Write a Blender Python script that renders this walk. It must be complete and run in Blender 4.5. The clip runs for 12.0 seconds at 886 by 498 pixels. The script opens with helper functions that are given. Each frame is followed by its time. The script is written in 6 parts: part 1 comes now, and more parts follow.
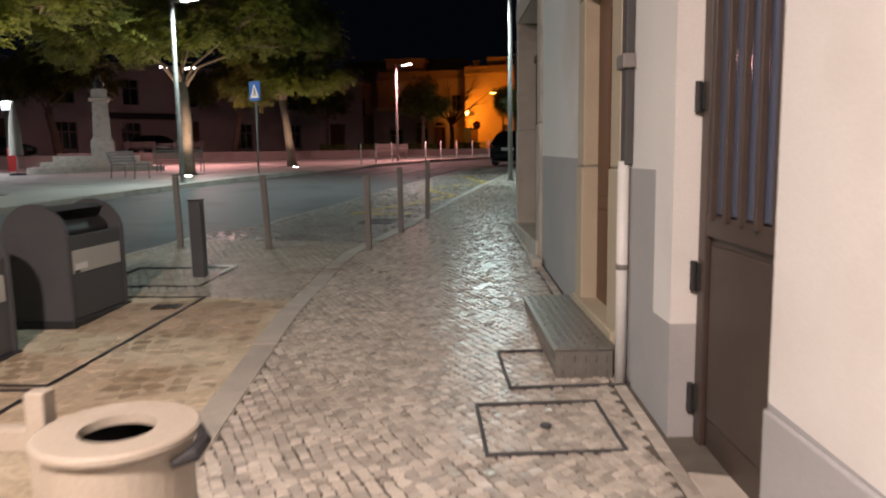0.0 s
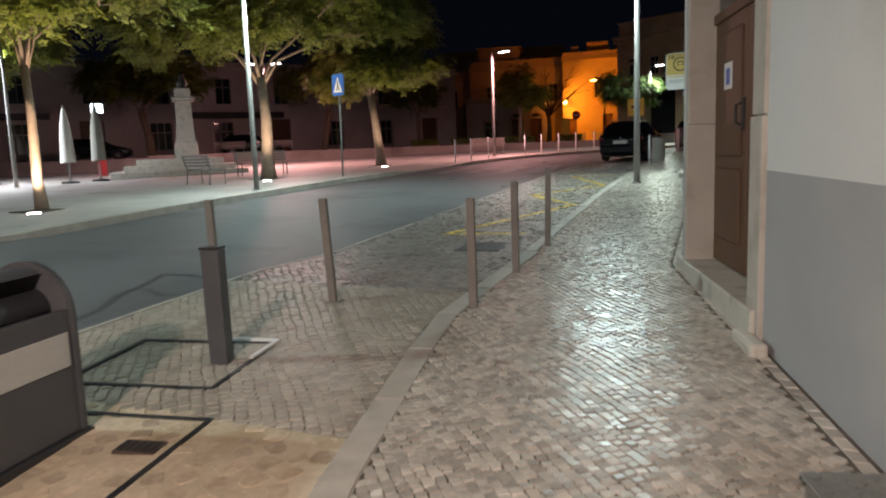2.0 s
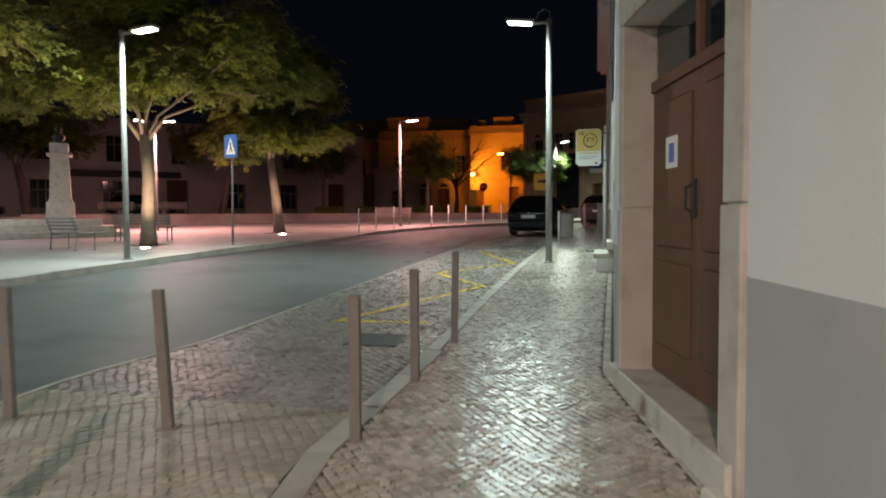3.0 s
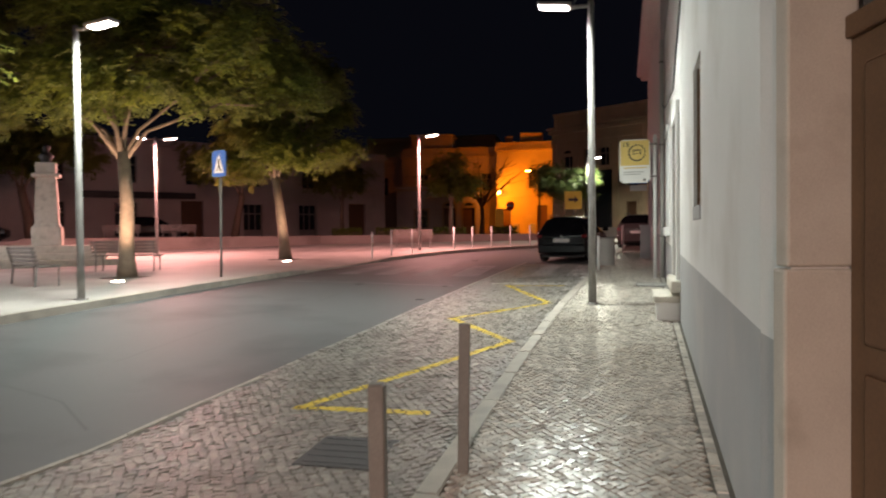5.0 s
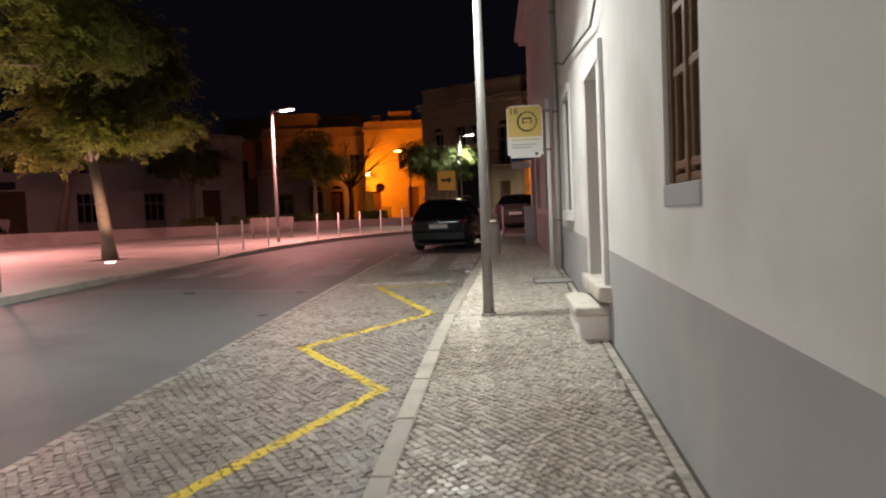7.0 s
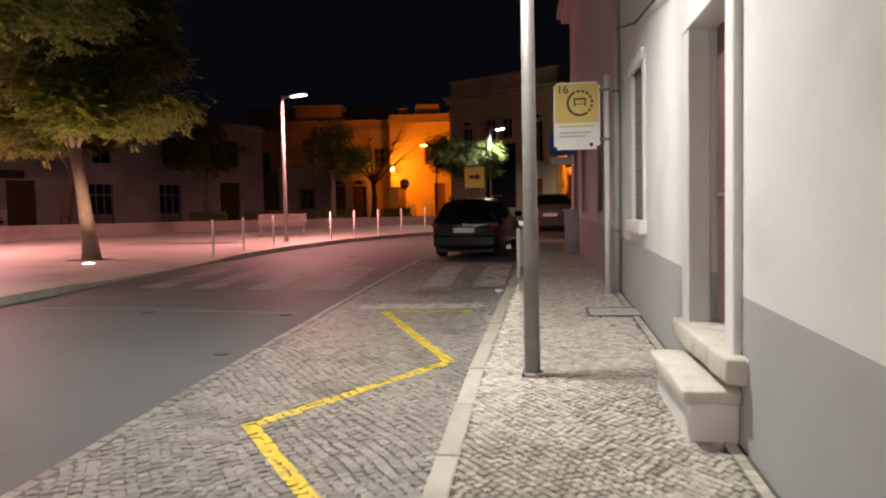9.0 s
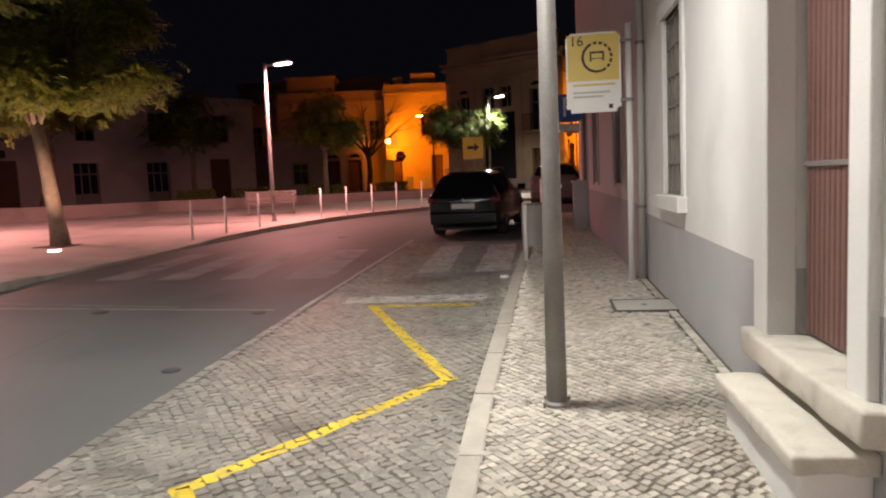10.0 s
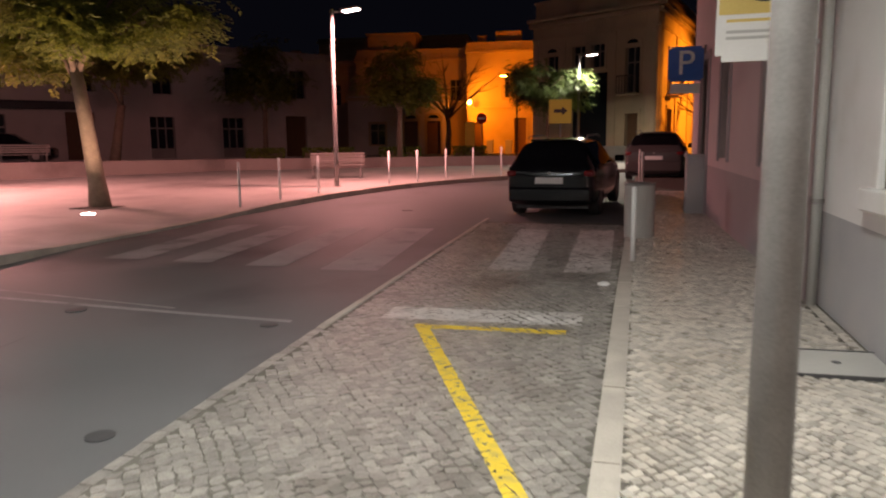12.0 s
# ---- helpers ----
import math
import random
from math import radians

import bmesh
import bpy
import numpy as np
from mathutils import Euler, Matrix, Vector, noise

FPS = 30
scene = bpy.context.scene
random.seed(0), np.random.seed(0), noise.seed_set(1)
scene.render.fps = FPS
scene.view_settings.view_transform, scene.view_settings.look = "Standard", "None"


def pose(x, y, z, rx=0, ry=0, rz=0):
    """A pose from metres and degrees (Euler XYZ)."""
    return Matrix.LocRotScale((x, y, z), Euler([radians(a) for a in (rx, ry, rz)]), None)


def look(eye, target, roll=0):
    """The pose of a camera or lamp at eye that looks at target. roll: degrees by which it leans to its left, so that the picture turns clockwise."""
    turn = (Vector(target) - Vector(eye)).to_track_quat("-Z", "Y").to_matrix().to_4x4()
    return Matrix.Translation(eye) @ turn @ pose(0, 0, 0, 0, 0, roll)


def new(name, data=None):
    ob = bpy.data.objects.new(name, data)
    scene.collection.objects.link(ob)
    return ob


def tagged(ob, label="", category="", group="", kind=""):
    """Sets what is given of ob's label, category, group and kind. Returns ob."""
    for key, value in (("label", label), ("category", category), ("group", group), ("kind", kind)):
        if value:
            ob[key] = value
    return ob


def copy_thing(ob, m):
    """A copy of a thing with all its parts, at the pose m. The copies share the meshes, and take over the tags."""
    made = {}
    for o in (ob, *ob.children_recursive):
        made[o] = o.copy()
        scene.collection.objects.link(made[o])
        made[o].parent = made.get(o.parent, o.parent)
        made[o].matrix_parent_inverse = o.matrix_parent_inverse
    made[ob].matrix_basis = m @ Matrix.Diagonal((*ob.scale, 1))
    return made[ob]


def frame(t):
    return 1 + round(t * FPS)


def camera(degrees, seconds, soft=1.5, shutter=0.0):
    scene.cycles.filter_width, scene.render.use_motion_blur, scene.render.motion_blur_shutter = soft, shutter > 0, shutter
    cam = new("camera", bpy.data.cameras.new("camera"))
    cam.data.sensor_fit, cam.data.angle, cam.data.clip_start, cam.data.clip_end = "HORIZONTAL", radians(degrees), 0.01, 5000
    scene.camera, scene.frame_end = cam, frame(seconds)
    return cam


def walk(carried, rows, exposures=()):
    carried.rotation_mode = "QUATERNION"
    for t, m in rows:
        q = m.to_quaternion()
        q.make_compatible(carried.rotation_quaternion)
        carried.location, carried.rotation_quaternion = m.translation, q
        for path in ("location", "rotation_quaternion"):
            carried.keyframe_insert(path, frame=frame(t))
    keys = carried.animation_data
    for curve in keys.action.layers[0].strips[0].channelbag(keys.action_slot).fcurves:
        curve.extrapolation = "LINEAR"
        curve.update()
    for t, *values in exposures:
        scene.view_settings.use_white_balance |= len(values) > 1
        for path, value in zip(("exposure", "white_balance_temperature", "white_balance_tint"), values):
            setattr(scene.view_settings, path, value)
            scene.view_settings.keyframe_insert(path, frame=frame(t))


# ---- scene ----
cam = camera(63.8, 12.0, soft=2.0, shutter=0.45)
# seconds, eye, target, roll
PATH = [
    (0, (0.878, -0.565, 1.602), (0.329, 1.341, 1.345), -0.9),
    (0.5, (0.582, 0.099, 1.679), (0.074, 2.022, 1.466), -1.0),
    (1, (0.212, 0.749, 1.734), (-0.637, 2.547, 1.519), 0.7),
    (1.5, (-0.123, 1.447, 1.746), (-1.039, 3.211, 1.519), -3.5),
    (2, (-0.315, 2.146, 1.796), (-1.107, 3.962, 1.523), -2.1),
    (2.5, (-0.561, 2.792, 1.834), (-1.376, 4.611, 1.657), -1.2),
    (3, (-0.695, 3.539, 1.895), (-1.244, 5.46, 1.804), -0.3),
    (3.2, (-0.749, 3.87, 1.97), (-1.321, 5.785, 1.88), -0.3),
    (4.8, (-1.262, 6.069, 2.051), (-1.903, 7.963, 2.073), 0.9),
    (5, (-1.308, 6.297, 2.101), (-1.93, 8.197, 2.061), -0.6),
    (5.5, (-1.392, 7.015, 2.144), (-1.853, 8.961, 2.147), -1.9),
    (6, (-1.597, 7.773, 2.195), (-1.978, 9.736, 2.15), -1.8),
    (6.5, (-1.722, 8.464, 2.212), (-2.023, 10.437, 2.081), -2.6),
    (7, (-1.916, 9.249, 2.232), (-2.192, 11.228, 2.133), -2.4),
    (7.2, (-2.013, 9.549, 2.263), (-2.283, 11.529, 2.176), -2.6),
    (8.8, (-2.257, 11.697, 2.303), (-2.586, 13.667, 2.197), -1.6),
    (9, (-2.283, 12.031, 2.353), (-2.632, 13.997, 2.247), -1.2),
    (9.5, (-2.436, 12.729, 2.399), (-2.843, 14.683, 2.277), -3.1),
    (10, (-2.497, 13.459, 2.415), (-2.846, 15.419, 2.23), -2.4),
    (10.5, (-2.692, 14.081, 2.419), (-3.06, 16.034, 2.191), 0.3),
    (11, (-2.742, 14.716, 2.431), (-3.058, 16.673, 2.171), -0.1),
    (11.5, (-2.816, 15.299, 2.485), (-3.275, 17.224, 2.195), 0.3),
    (12, (-2.945, 15.89, 2.506), (-3.506, 17.789, 2.224), -0.6),
]
walk(cam, [(t, look(eye, target, roll)) for t, eye, target, roll in PATH],
     exposures=[(0.0, -0.44, 6350, 15), (1.0, -0.1, 6250, 14), (3.0, 0.08, 6550, 13), (5.0, 0.36, 7250, 27), (6.5, 0.2, 7350, 32), (9.0, 0.22, 7700, 39), (10.5, 0.22, 7700, 38), (12.0, 0.2, 7500, 37)])


# ---- levels of the street: the pavement climbs gently along y ----
def soft_step(v, k):
    return k * (math.log1p(math.exp(-abs(v / k))) + max(v / k, 0.0))


def top_z(y):
    return 0.07 + 0.0497 * y - 0.0247 * soft_step(y - 20, 2.0) - 0.025 * soft_step(y - 62, 4.0) + 0.0497 * soft_step(-12 - y, 3.0)


def ease(v):
    v = min(max(v, 0.0), 1.0)
    return v * v * (3 - 2 * v)


def cross(x, y):
    return 0.13 * min(max((27 - y) / 11, 0.0), 1.3) * ease((-5.6 - x) / 5.4)


def drop(y):
    return 0.02 + 0.11 * ease((y - 8.4) / 2.4)


def road_z(x, y):
    return top_z(y) + cross(x, y) - drop(y)


def square_z(x, y):
    dip = 0.085 * ease((y - 23.2) / 1.4) * ease((29.8 - y) / 1.6) * ease((x + 13.4) / 1.9)
    return top_z(y) + cross(x, y) - dip


def lerp_line(pts, v):
    for (a, b), (c, d) in zip(pts, pts[1:]):
        if v <= c:
            return b + (d - b) * (v - a) / (c - a)
    return pts[-1][1]


# outer edge of the near pavement, road edge of the bay, kerb of the square: (y, x)
NEAR_EDGE = [(-12, 2.9), (0, -0.62), (2.8, -1.52), (4.7, -2.12), (7.3, -2.72), (10.2, -2.78), (13, -2.94), (15.6, -3.07), (18.2, -3.17), (22.5, -3.25), (40, -3.5)]
BAY_EDGE = [(-12, -4.6), (0, -5.5), (6, -5.6), (16, -5.62), (22, -5.75), (30, -6.0)]
FAR_KERB = [(-30, -11.0), (10, -11.05), (23.3, -11.05), (24.6, -11.25), (28.0, -11.2), (29.6, -11.0), (32.6, -10.75), (35.7, -9.95), (37.2, -9.25), (38.7, -8.2), (40, -7.2), (42.5, -5.0), (45, -2.0), (48, 3.0)]

# ---- night sky, street lamps ----
world = bpy.data.worlds.new("night")
scene.world = world
world.use_nodes = True
world.node_tree.nodes["Background"].inputs[0].default_value = (0.25, 0.32, 0.55, 1)
world.node_tree.nodes["Background"].inputs[1].default_value = 0.006

COOL, WARM, PINK, SODIUM, GREEN = (0.76, 1.0, 0.93), (1.0, 0.79, 0.66), (1.0, 0.47, 0.43), (1.0, 0.27, 0.010), (0.85, 1.0, 0.8)


def area_lamp(name, at, target, power, colour, spread=180, size=(0.42, 0.16)):
    d = bpy.data.lights.new(name, "AREA")
    d.shape, d.size, d.size_y = "RECTANGLE", size[0], size[1]
    d.energy, d.color, d.spread = power, colour, radians(spread)
    ob = new(name, d)
    ob.matrix_world = look(at, target)
    return ob


def spot_lamp(name, at, target, power, colour, angle, radius=0.05):
    d = bpy.data.lights.new(name, "SPOT")
    d.energy, d.color, d.spot_size, d.spot_blend, d.shadow_soft_size = power, colour, radians(angle), 0.6, radius
    ob = new(name, d)
    ob.matrix_world = look(at, target)
    return ob


def point_lamp(name, at, power, colour, radius=0.08):
    d = bpy.data.lights.new(name, "POINT")
    d.energy, d.color, d.shadow_soft_size = power, colour, radius
    ob = new(name, d)
    ob.location = at
    return ob


# heads of the post lamps: (x, y, z, aim x, aim y, watts, colour, beam)
for hx, hy, hz, ax, ay, watts, colour, beam in (
        (-3.2, 18.0, 5.70, -4.4, 17.4, 350, COOL, 180),
        (-10.82, 16.3, 5.72, -11.0, 16.3, 240, COOL, 152),
        (-10.82, 3.6, 5.05, -9.2, 4.8, 310, COOL, 154),
        (-10.98, 34.5, 6.15, -10.9, 35.0, 600, PINK, 180),
        (-21.98, 30.01, 5.98, -22.6, 30.6, 420, PINK, 180),
        (-21.02, 30.69, 5.98, -20.3, 30.0, 600, PINK, 180),
        (-27.4, 16.5, 5.65, -26.6, 17.2, 1000, (0.9, 0.97, 1.0), 150),
        (-24.0, 18.9, 5.75, -24.5, 19.5, 300, (0.92, 0.97, 1.0), 150),
        (-5.8, 50.2, 6.35, -5.9, 49.8, 480, GREEN, 180)):
    area_lamp("street_light", (hx, hy, hz), (ax, ay, hz - 3), watts, colour, beam)
area_lamp("street_light_behind", (-0.45, -2.2, 4.5), (-1.3, -0.5, 0), 640, WARM, 152)
spot_lamp("sodium_light", (-18.0, 72.4, 6.2), (-14.2, 76.0, 6.0), 1150, SODIUM, 120, 0.15)
point_lamp("sodium_glow", (-17.7, 73.5, 6.15), 55, SODIUM, 0.15)
spot_lamp("sodium_light_street", (-13.3, 66.8, 7.3), (-14.8, 75.5, 6.5), 1500, SODIUM, 118, 0.15)
spot_lamp("sodium_light_side", (4.2, 63.0, 6.6), (-1.6, 63.5, 4.2), 5200, (1.0, 0.34, 0.02), 120, 0.15)
# spots let into the paving at the feet of the trees
for sx, sy, tx, ty, watts in ((-13.55, 12.0, -14.02, 12.55, 1900), (-13.42, 19.42, -14.2, 20.5, 1000), (-13.8, 27.53, -14.6, 28.7, 600)):
    sz = square_z(sx, sy)
    spot_lamp("uplight_beam", (sx, sy, sz + 0.05), (sx + 0.5 * (tx - sx), sy + 0.5 * (ty - sy), sz + 4.0), watts, (1.0, 0.77, 0.54), 110)


# ---- materials ----
def nodes_of(name):
    m = bpy.data.materials.new(name)
    m.use_nodes = True
    t = m.node_tree
    return m, t, t.nodes["Principled BSDF"]


def surf(name, c1, c2, scale=3.0, fine=60.0, rough=0.7, bump=0.15, metal=0.0, vary="", spread=0.25, rough2=None, dist=0.004, stain=None, stain_scale=0.7):
    """Two colours mixed by a coarse and a fine noise, with bump; vary: 'object' or 'island' shifts each piece."""
    m, t, b = nodes_of(name)
    n, l = t.nodes, t.links
    geo = n.new("ShaderNodeNewGeometry")
    big = n.new("ShaderNodeTexNoise")
    big.inputs["Scale"].default_value, big.inputs["Detail"].default_value = scale, 5.0
    small = n.new("ShaderNodeTexNoise")
    small.inputs["Scale"].default_value, small.inputs["Detail"].default_value = fine, 3.0
    for q in (big, small):
        l.new(geo.outputs["Position"], q.inputs["Vector"])
    add = n.new("ShaderNodeMath")
    add.operation = "ADD"
    half = n.new("ShaderNodeMath")
    half.operation = "MULTIPLY"
    half.inputs[1].default_value = 0.5
    l.new(big.outputs["Fac"], add.inputs[0])
    l.new(small.outputs["Fac"], add.inputs[1])
    l.new(add.outputs[0], half.inputs[0])
    ramp = n.new("ShaderNodeMapRange")
    ramp.inputs["From Min"].default_value, ramp.inputs["From Max"].default_value = 0.32, 0.68
    l.new(half.outputs[0], ramp.inputs["Value"])
    mix = n.new("ShaderNodeMix")
    mix.data_type = "RGBA"
    mix.inputs["A"].default_value, mix.inputs["B"].default_value = (*c1, 1), (*c2, 1)
    l.new(ramp.outputs["Result"], mix.inputs["Factor"])
    col = mix.outputs["Result"]
    if stain:
        sn = n.new("ShaderNodeTexNoise")
        sn.inputs["Scale"].default_value, sn.inputs["Detail"].default_value = stain_scale, 6.0
        l.new(geo.outputs["Position"], sn.inputs["Vector"])
        sr = n.new("ShaderNodeMapRange")
        sr.inputs["From Min"].default_value, sr.inputs["From Max"].default_value = 0.52, 0.72
        l.new(sn.outputs["Fac"], sr.inputs["Value"])
        sm = n.new("ShaderNodeMix")
        sm.data_type = "RGBA"
        sm.inputs["B"].default_value = (*stain, 1)
        l.new(col, sm.inputs["A"])
        l.new(sr.outputs["Result"], sm.inputs["Factor"])
        col = sm.outputs["Result"]
    if vary:
        rnd = n.new("ShaderNodeObjectInfo").outputs["Random"] if vary == "object" else geo.outputs["Random Per Island"]
        val = n.new("ShaderNodeMapRange")
        val.inputs["To Min"].default_value, val.inputs["To Max"].default_value = 1 - spread, 1 + spread
        l.new(rnd, val.inputs["Value"])
        hsv = n.new("ShaderNodeHueSaturation")
        l.new(col, hsv.inputs["Color"])
        l.new(val.outputs["Result"], hsv.inputs["Value"])
        col = hsv.outputs["Color"]
    l.new(col, b.inputs["Base Color"])
    rr = n.new("ShaderNodeMapRange")
    rr.inputs["To Min"].default_value, rr.inputs["To Max"].default_value = rough, rough2 if rough2 is not None else min(rough + 0.15, 1.0)
    l.new(big.outputs["Fac"], rr.inputs["Value"])
    l.new(rr.outputs["Result"], b.inputs["Roughness"])
    b.inputs["Metallic"].default_value = metal
    if bump:
        bp = n.new("ShaderNodeBump")
        bp.inputs["Strength"].default_value, bp.inputs["Distance"].default_value = bump, dist
        l.new(half.outputs[0], bp.inputs["Height"])
        l.new(bp.outputs["Normal"], b.inputs["Normal"])
    return m


def glow(name, colour, strength):
    m, t, b = nodes_of(name)
    b.inputs["Base Color"].default_value = (*colour, 1)
    b.inputs["Emission Color"].default_value, b.inputs["Emission Strength"].default_value = (*colour, 1), strength
    return m


def glass(name, tint=(0.02, 0.025, 0.03), rough=0.06):
    m, t, b = nodes_of(name)
    b.inputs["Base Color"].default_value, b.inputs["Roughness"].default_value = (*tint, 1), rough
    b.inputs["Coat Weight"].default_value = 0.3
    return m


WHITE_WALL = surf("white_wall_paint", (0.70, 0.69, 0.68), (0.79, 0.78, 0.77), 1.3, 90, 0.75, 0.3, stain=(0.62, 0.595, 0.565), stain_scale=0.8)
GREY_WALL = surf("grey_dado_paint", (0.36, 0.36, 0.37), (0.43, 0.43, 0.44), 1.6, 90, 0.7, 0.25, stain=(0.45, 0.44, 0.43), stain_scale=1.2)
PINK_WALL = surf("pink_wall_paint", (0.58, 0.46, 0.46), (0.66, 0.53, 0.53), 1.3, 80, 0.75, 0.25)
PINK_DADO = surf("pink_dado_paint", (0.38, 0.31, 0.32), (0.45, 0.37, 0.38), 1.3, 80, 0.7, 0.25)
CREAM_STONE = surf("cream_limestone", (0.47, 0.42, 0.37), (0.58, 0.53, 0.47), 4, 120, 0.65, 0.3, stain=(0.38, 0.33, 0.28), stain_scale=3)
YELLOW_STONE = surf("yellowed_stone", (0.44, 0.375, 0.275), (0.54, 0.465, 0.35), 4, 120, 0.65, 0.3)
STEP_STONE = surf("worn_step_stone", (0.50, 0.46, 0.40), (0.64, 0.60, 0.53), 6, 90, 0.6, 0.35, stain=(0.40, 0.37, 0.32), stain_scale=5)
CONCRETE = surf("grey_concrete", (0.34, 0.33, 0.31), (0.44, 0.43, 0.40), 3, 100, 0.8, 0.3)
KERB = surf("kerb_limestone", (0.34, 0.305, 0.265), (0.47, 0.425, 0.37), 5, 110, 0.6, 0.35, vary="object", spread=0.1, stain=(0.31, 0.28, 0.245), stain_scale=2.4)
COBBLE_PIECE = surf("cobble_limestone", (0.345, 0.312, 0.27), (0.555, 0.512, 0.452), 9, 140, 0.19, 0.3, vary="object", spread=0.3, rough2=0.42, stain=(0.36, 0.315, 0.265), stain_scale=0.9)
COBBLE = surf("cobble_limestone_joined", (0.345, 0.312, 0.27), (0.555, 0.512, 0.452), 9, 140, 0.19, 0.3, vary="island", spread=0.3, rough2=0.42, stain=(0.36, 0.315, 0.265), stain_scale=0.9)
for polished in (COBBLE_PIECE, COBBLE):
    polished.node_tree.nodes["Principled BSDF"].inputs["Specular IOR Level"].default_value = 0.4
SETT_PIECE = surf("granite_sett", (0.14, 0.128, 0.115), (0.37, 0.345, 0.315), 24, 130, 0.22, 0.9, vary="object", spread=0.26, rough2=0.48, dist=0.010, stain=(0.15, 0.135, 0.12), stain_scale=1.6)
SETT = surf("granite_sett_joined", (0.14, 0.128, 0.115), (0.37, 0.345, 0.315), 24, 130, 0.22, 0.9, vary="island", spread=0.26, rough2=0.48, dist=0.010, stain=(0.15, 0.135, 0.12), stain_scale=1.6)
APRON_SETT = surf("trodden_beige_sett", (0.27, 0.24, 0.20), (0.42, 0.375, 0.31), 4, 90, 0.42, 0.4, vary="island", spread=0.14, rough2=0.6, stain=(0.22, 0.19, 0.15), stain_scale=0.8)
APRON_PIECE = surf("trodden_beige_sett_piece", (0.27, 0.24, 0.20), (0.42, 0.375, 0.31), 4, 90, 0.42, 0.4, vary="object", spread=0.14, rough2=0.6, stain=(0.22, 0.19, 0.15), stain_scale=0.8)
APRON_BED = surf("apron_grit", (0.23, 0.203, 0.165), (0.34, 0.30, 0.245), 6, 120, 0.85, 0.4)
JOINT = surf("sandy_joint", (0.075, 0.066, 0.056), (0.15, 0.133, 0.11), 7, 200, 0.9, 0.4)
JOINT_BAY = surf("bay_joint_grit", (0.09, 0.083, 0.07), (0.17, 0.158, 0.135), 9, 160, 0.8, 0.5)
FLAG = surf("worn_flag_paving", (0.42, 0.345, 0.24), (0.60, 0.51, 0.38), 3, 22, 0.75, 0.4, stain=(0.36, 0.27, 0.16), stain_scale=1.6)
FLAG_STONE = surf("trodden_brown_stone", (0.33, 0.255, 0.165), (0.60, 0.50, 0.375), 2.2, 24, 0.65, 0.5, vary="island", spread=0.22, stain=(0.175, 0.12, 0.06), stain_scale=1.3)
FLAG_PIECE = surf("trodden_brown_stone_piece", (0.33, 0.255, 0.165), (0.60, 0.50, 0.375), 2.2, 24, 0.65, 0.5, vary="object", spread=0.22, stain=(0.175, 0.12, 0.06), stain_scale=1.3)
ASPHALT = surf("asphalt", (0.085, 0.086, 0.088), (0.13, 0.131, 0.133), 0.8, 220, 0.52, 0.5, rough2=0.72, stain=(0.058, 0.058, 0.06), stain_scale=0.5)
SQUARE = surf("pale_square_paving", (0.36, 0.33, 0.31), (0.49, 0.46, 0.43), 1.1, 40, 0.55, 0.3, stain=(0.29, 0.265, 0.25), stain_scale=0.6)
YELLOW_PAINT = surf("yellow_road_paint", (0.62, 0.42, 0.03), (0.78, 0.55, 0.06), 5, 60, 0.6, 0.3, stain=(0.42, 0.32, 0.10), stain_scale=9)
WHITE_PAINT = surf("white_road_paint", (0.58, 0.56, 0.54), (0.74, 0.72, 0.69), 5, 60, 0.6, 0.3, stain=(0.40, 0.39, 0.37), stain_scale=6)
SETT_PAINT = surf("worn_sett_paint", (0.46, 0.445, 0.43), (0.68, 0.66, 0.63), 7, 60, 0.55, 0.3, stain=(0.32, 0.31, 0.295), stain_scale=5)
WORN_PAINT = surf("worn_white_road_paint", (0.17, 0.17, 0.17), (0.30, 0.29, 0.29), 2.2, 45, 0.6, 0.3, stain=(0.11, 0.11, 0.11), stain_scale=2.5)
GALV = surf("galvanised_steel", (0.19, 0.178, 0.17), (0.27, 0.255, 0.245), 6, 90, 0.5, 0.1, metal=0.35)
POST_PAINT = surf("brown_grey_post_paint", (0.17, 0.145, 0.13), (0.24, 0.21, 0.19), 8, 90, 0.5, 0.15)
BIN_GREY = surf("dark_grey_bin_steel", (0.062, 0.064, 0.07), (0.085, 0.087, 0.093), 5, 120, 0.45, 0.1)
BIN_DARK = surf("black_bin_hood", (0.018, 0.018, 0.02), (0.03, 0.03, 0.033), 5, 120, 0.4, 0.1)
PALE_PANEL = surf("pale_label_panel", (0.42, 0.42, 0.40), (0.50, 0.50, 0.48), 6, 60, 0.5, 0.05)
BEIGE_METAL = surf("beige_painted_metal", (0.33, 0.29, 0.24), (0.41, 0.365, 0.305), 6, 90, 0.5, 0.2)
DARK_METAL = surf("dark_brown_metal", (0.050, 0.036, 0.030), (0.075, 0.054, 0.045), 6, 90, 0.4, 0.1)
BROWN_WOOD = surf("brown_stained_wood", (0.10, 0.046, 0.022), (0.155, 0.074, 0.036), 4, 60, 0.5, 0.25)
OCHRE_WOOD = surf("ochre_varnished_wood", (0.13, 0.062, 0.026), (0.19, 0.095, 0.042), 4, 60, 0.45, 0.25)
MAROON_METAL = surf("maroon_painted_metal", (0.16, 0.075, 0.065), (0.21, 0.105, 0.09), 5, 80, 0.45, 0.15)
WHITE_PLASTIC = surf("white_plastic", (0.66, 0.66, 0.65), (0.76, 0.76, 0.75), 5, 80, 0.45, 0.05)
DARK_PLASTIC = surf("dark_plastic", (0.05, 0.05, 0.052), (0.07, 0.07, 0.072), 5, 80, 0.5, 0.05)
PLATE_METAL = surf("chequer_plate_aluminium", (0.30, 0.29, 0.27), (0.42, 0.41, 0.38), 6, 90, 0.3, 0.1, metal=0.75)
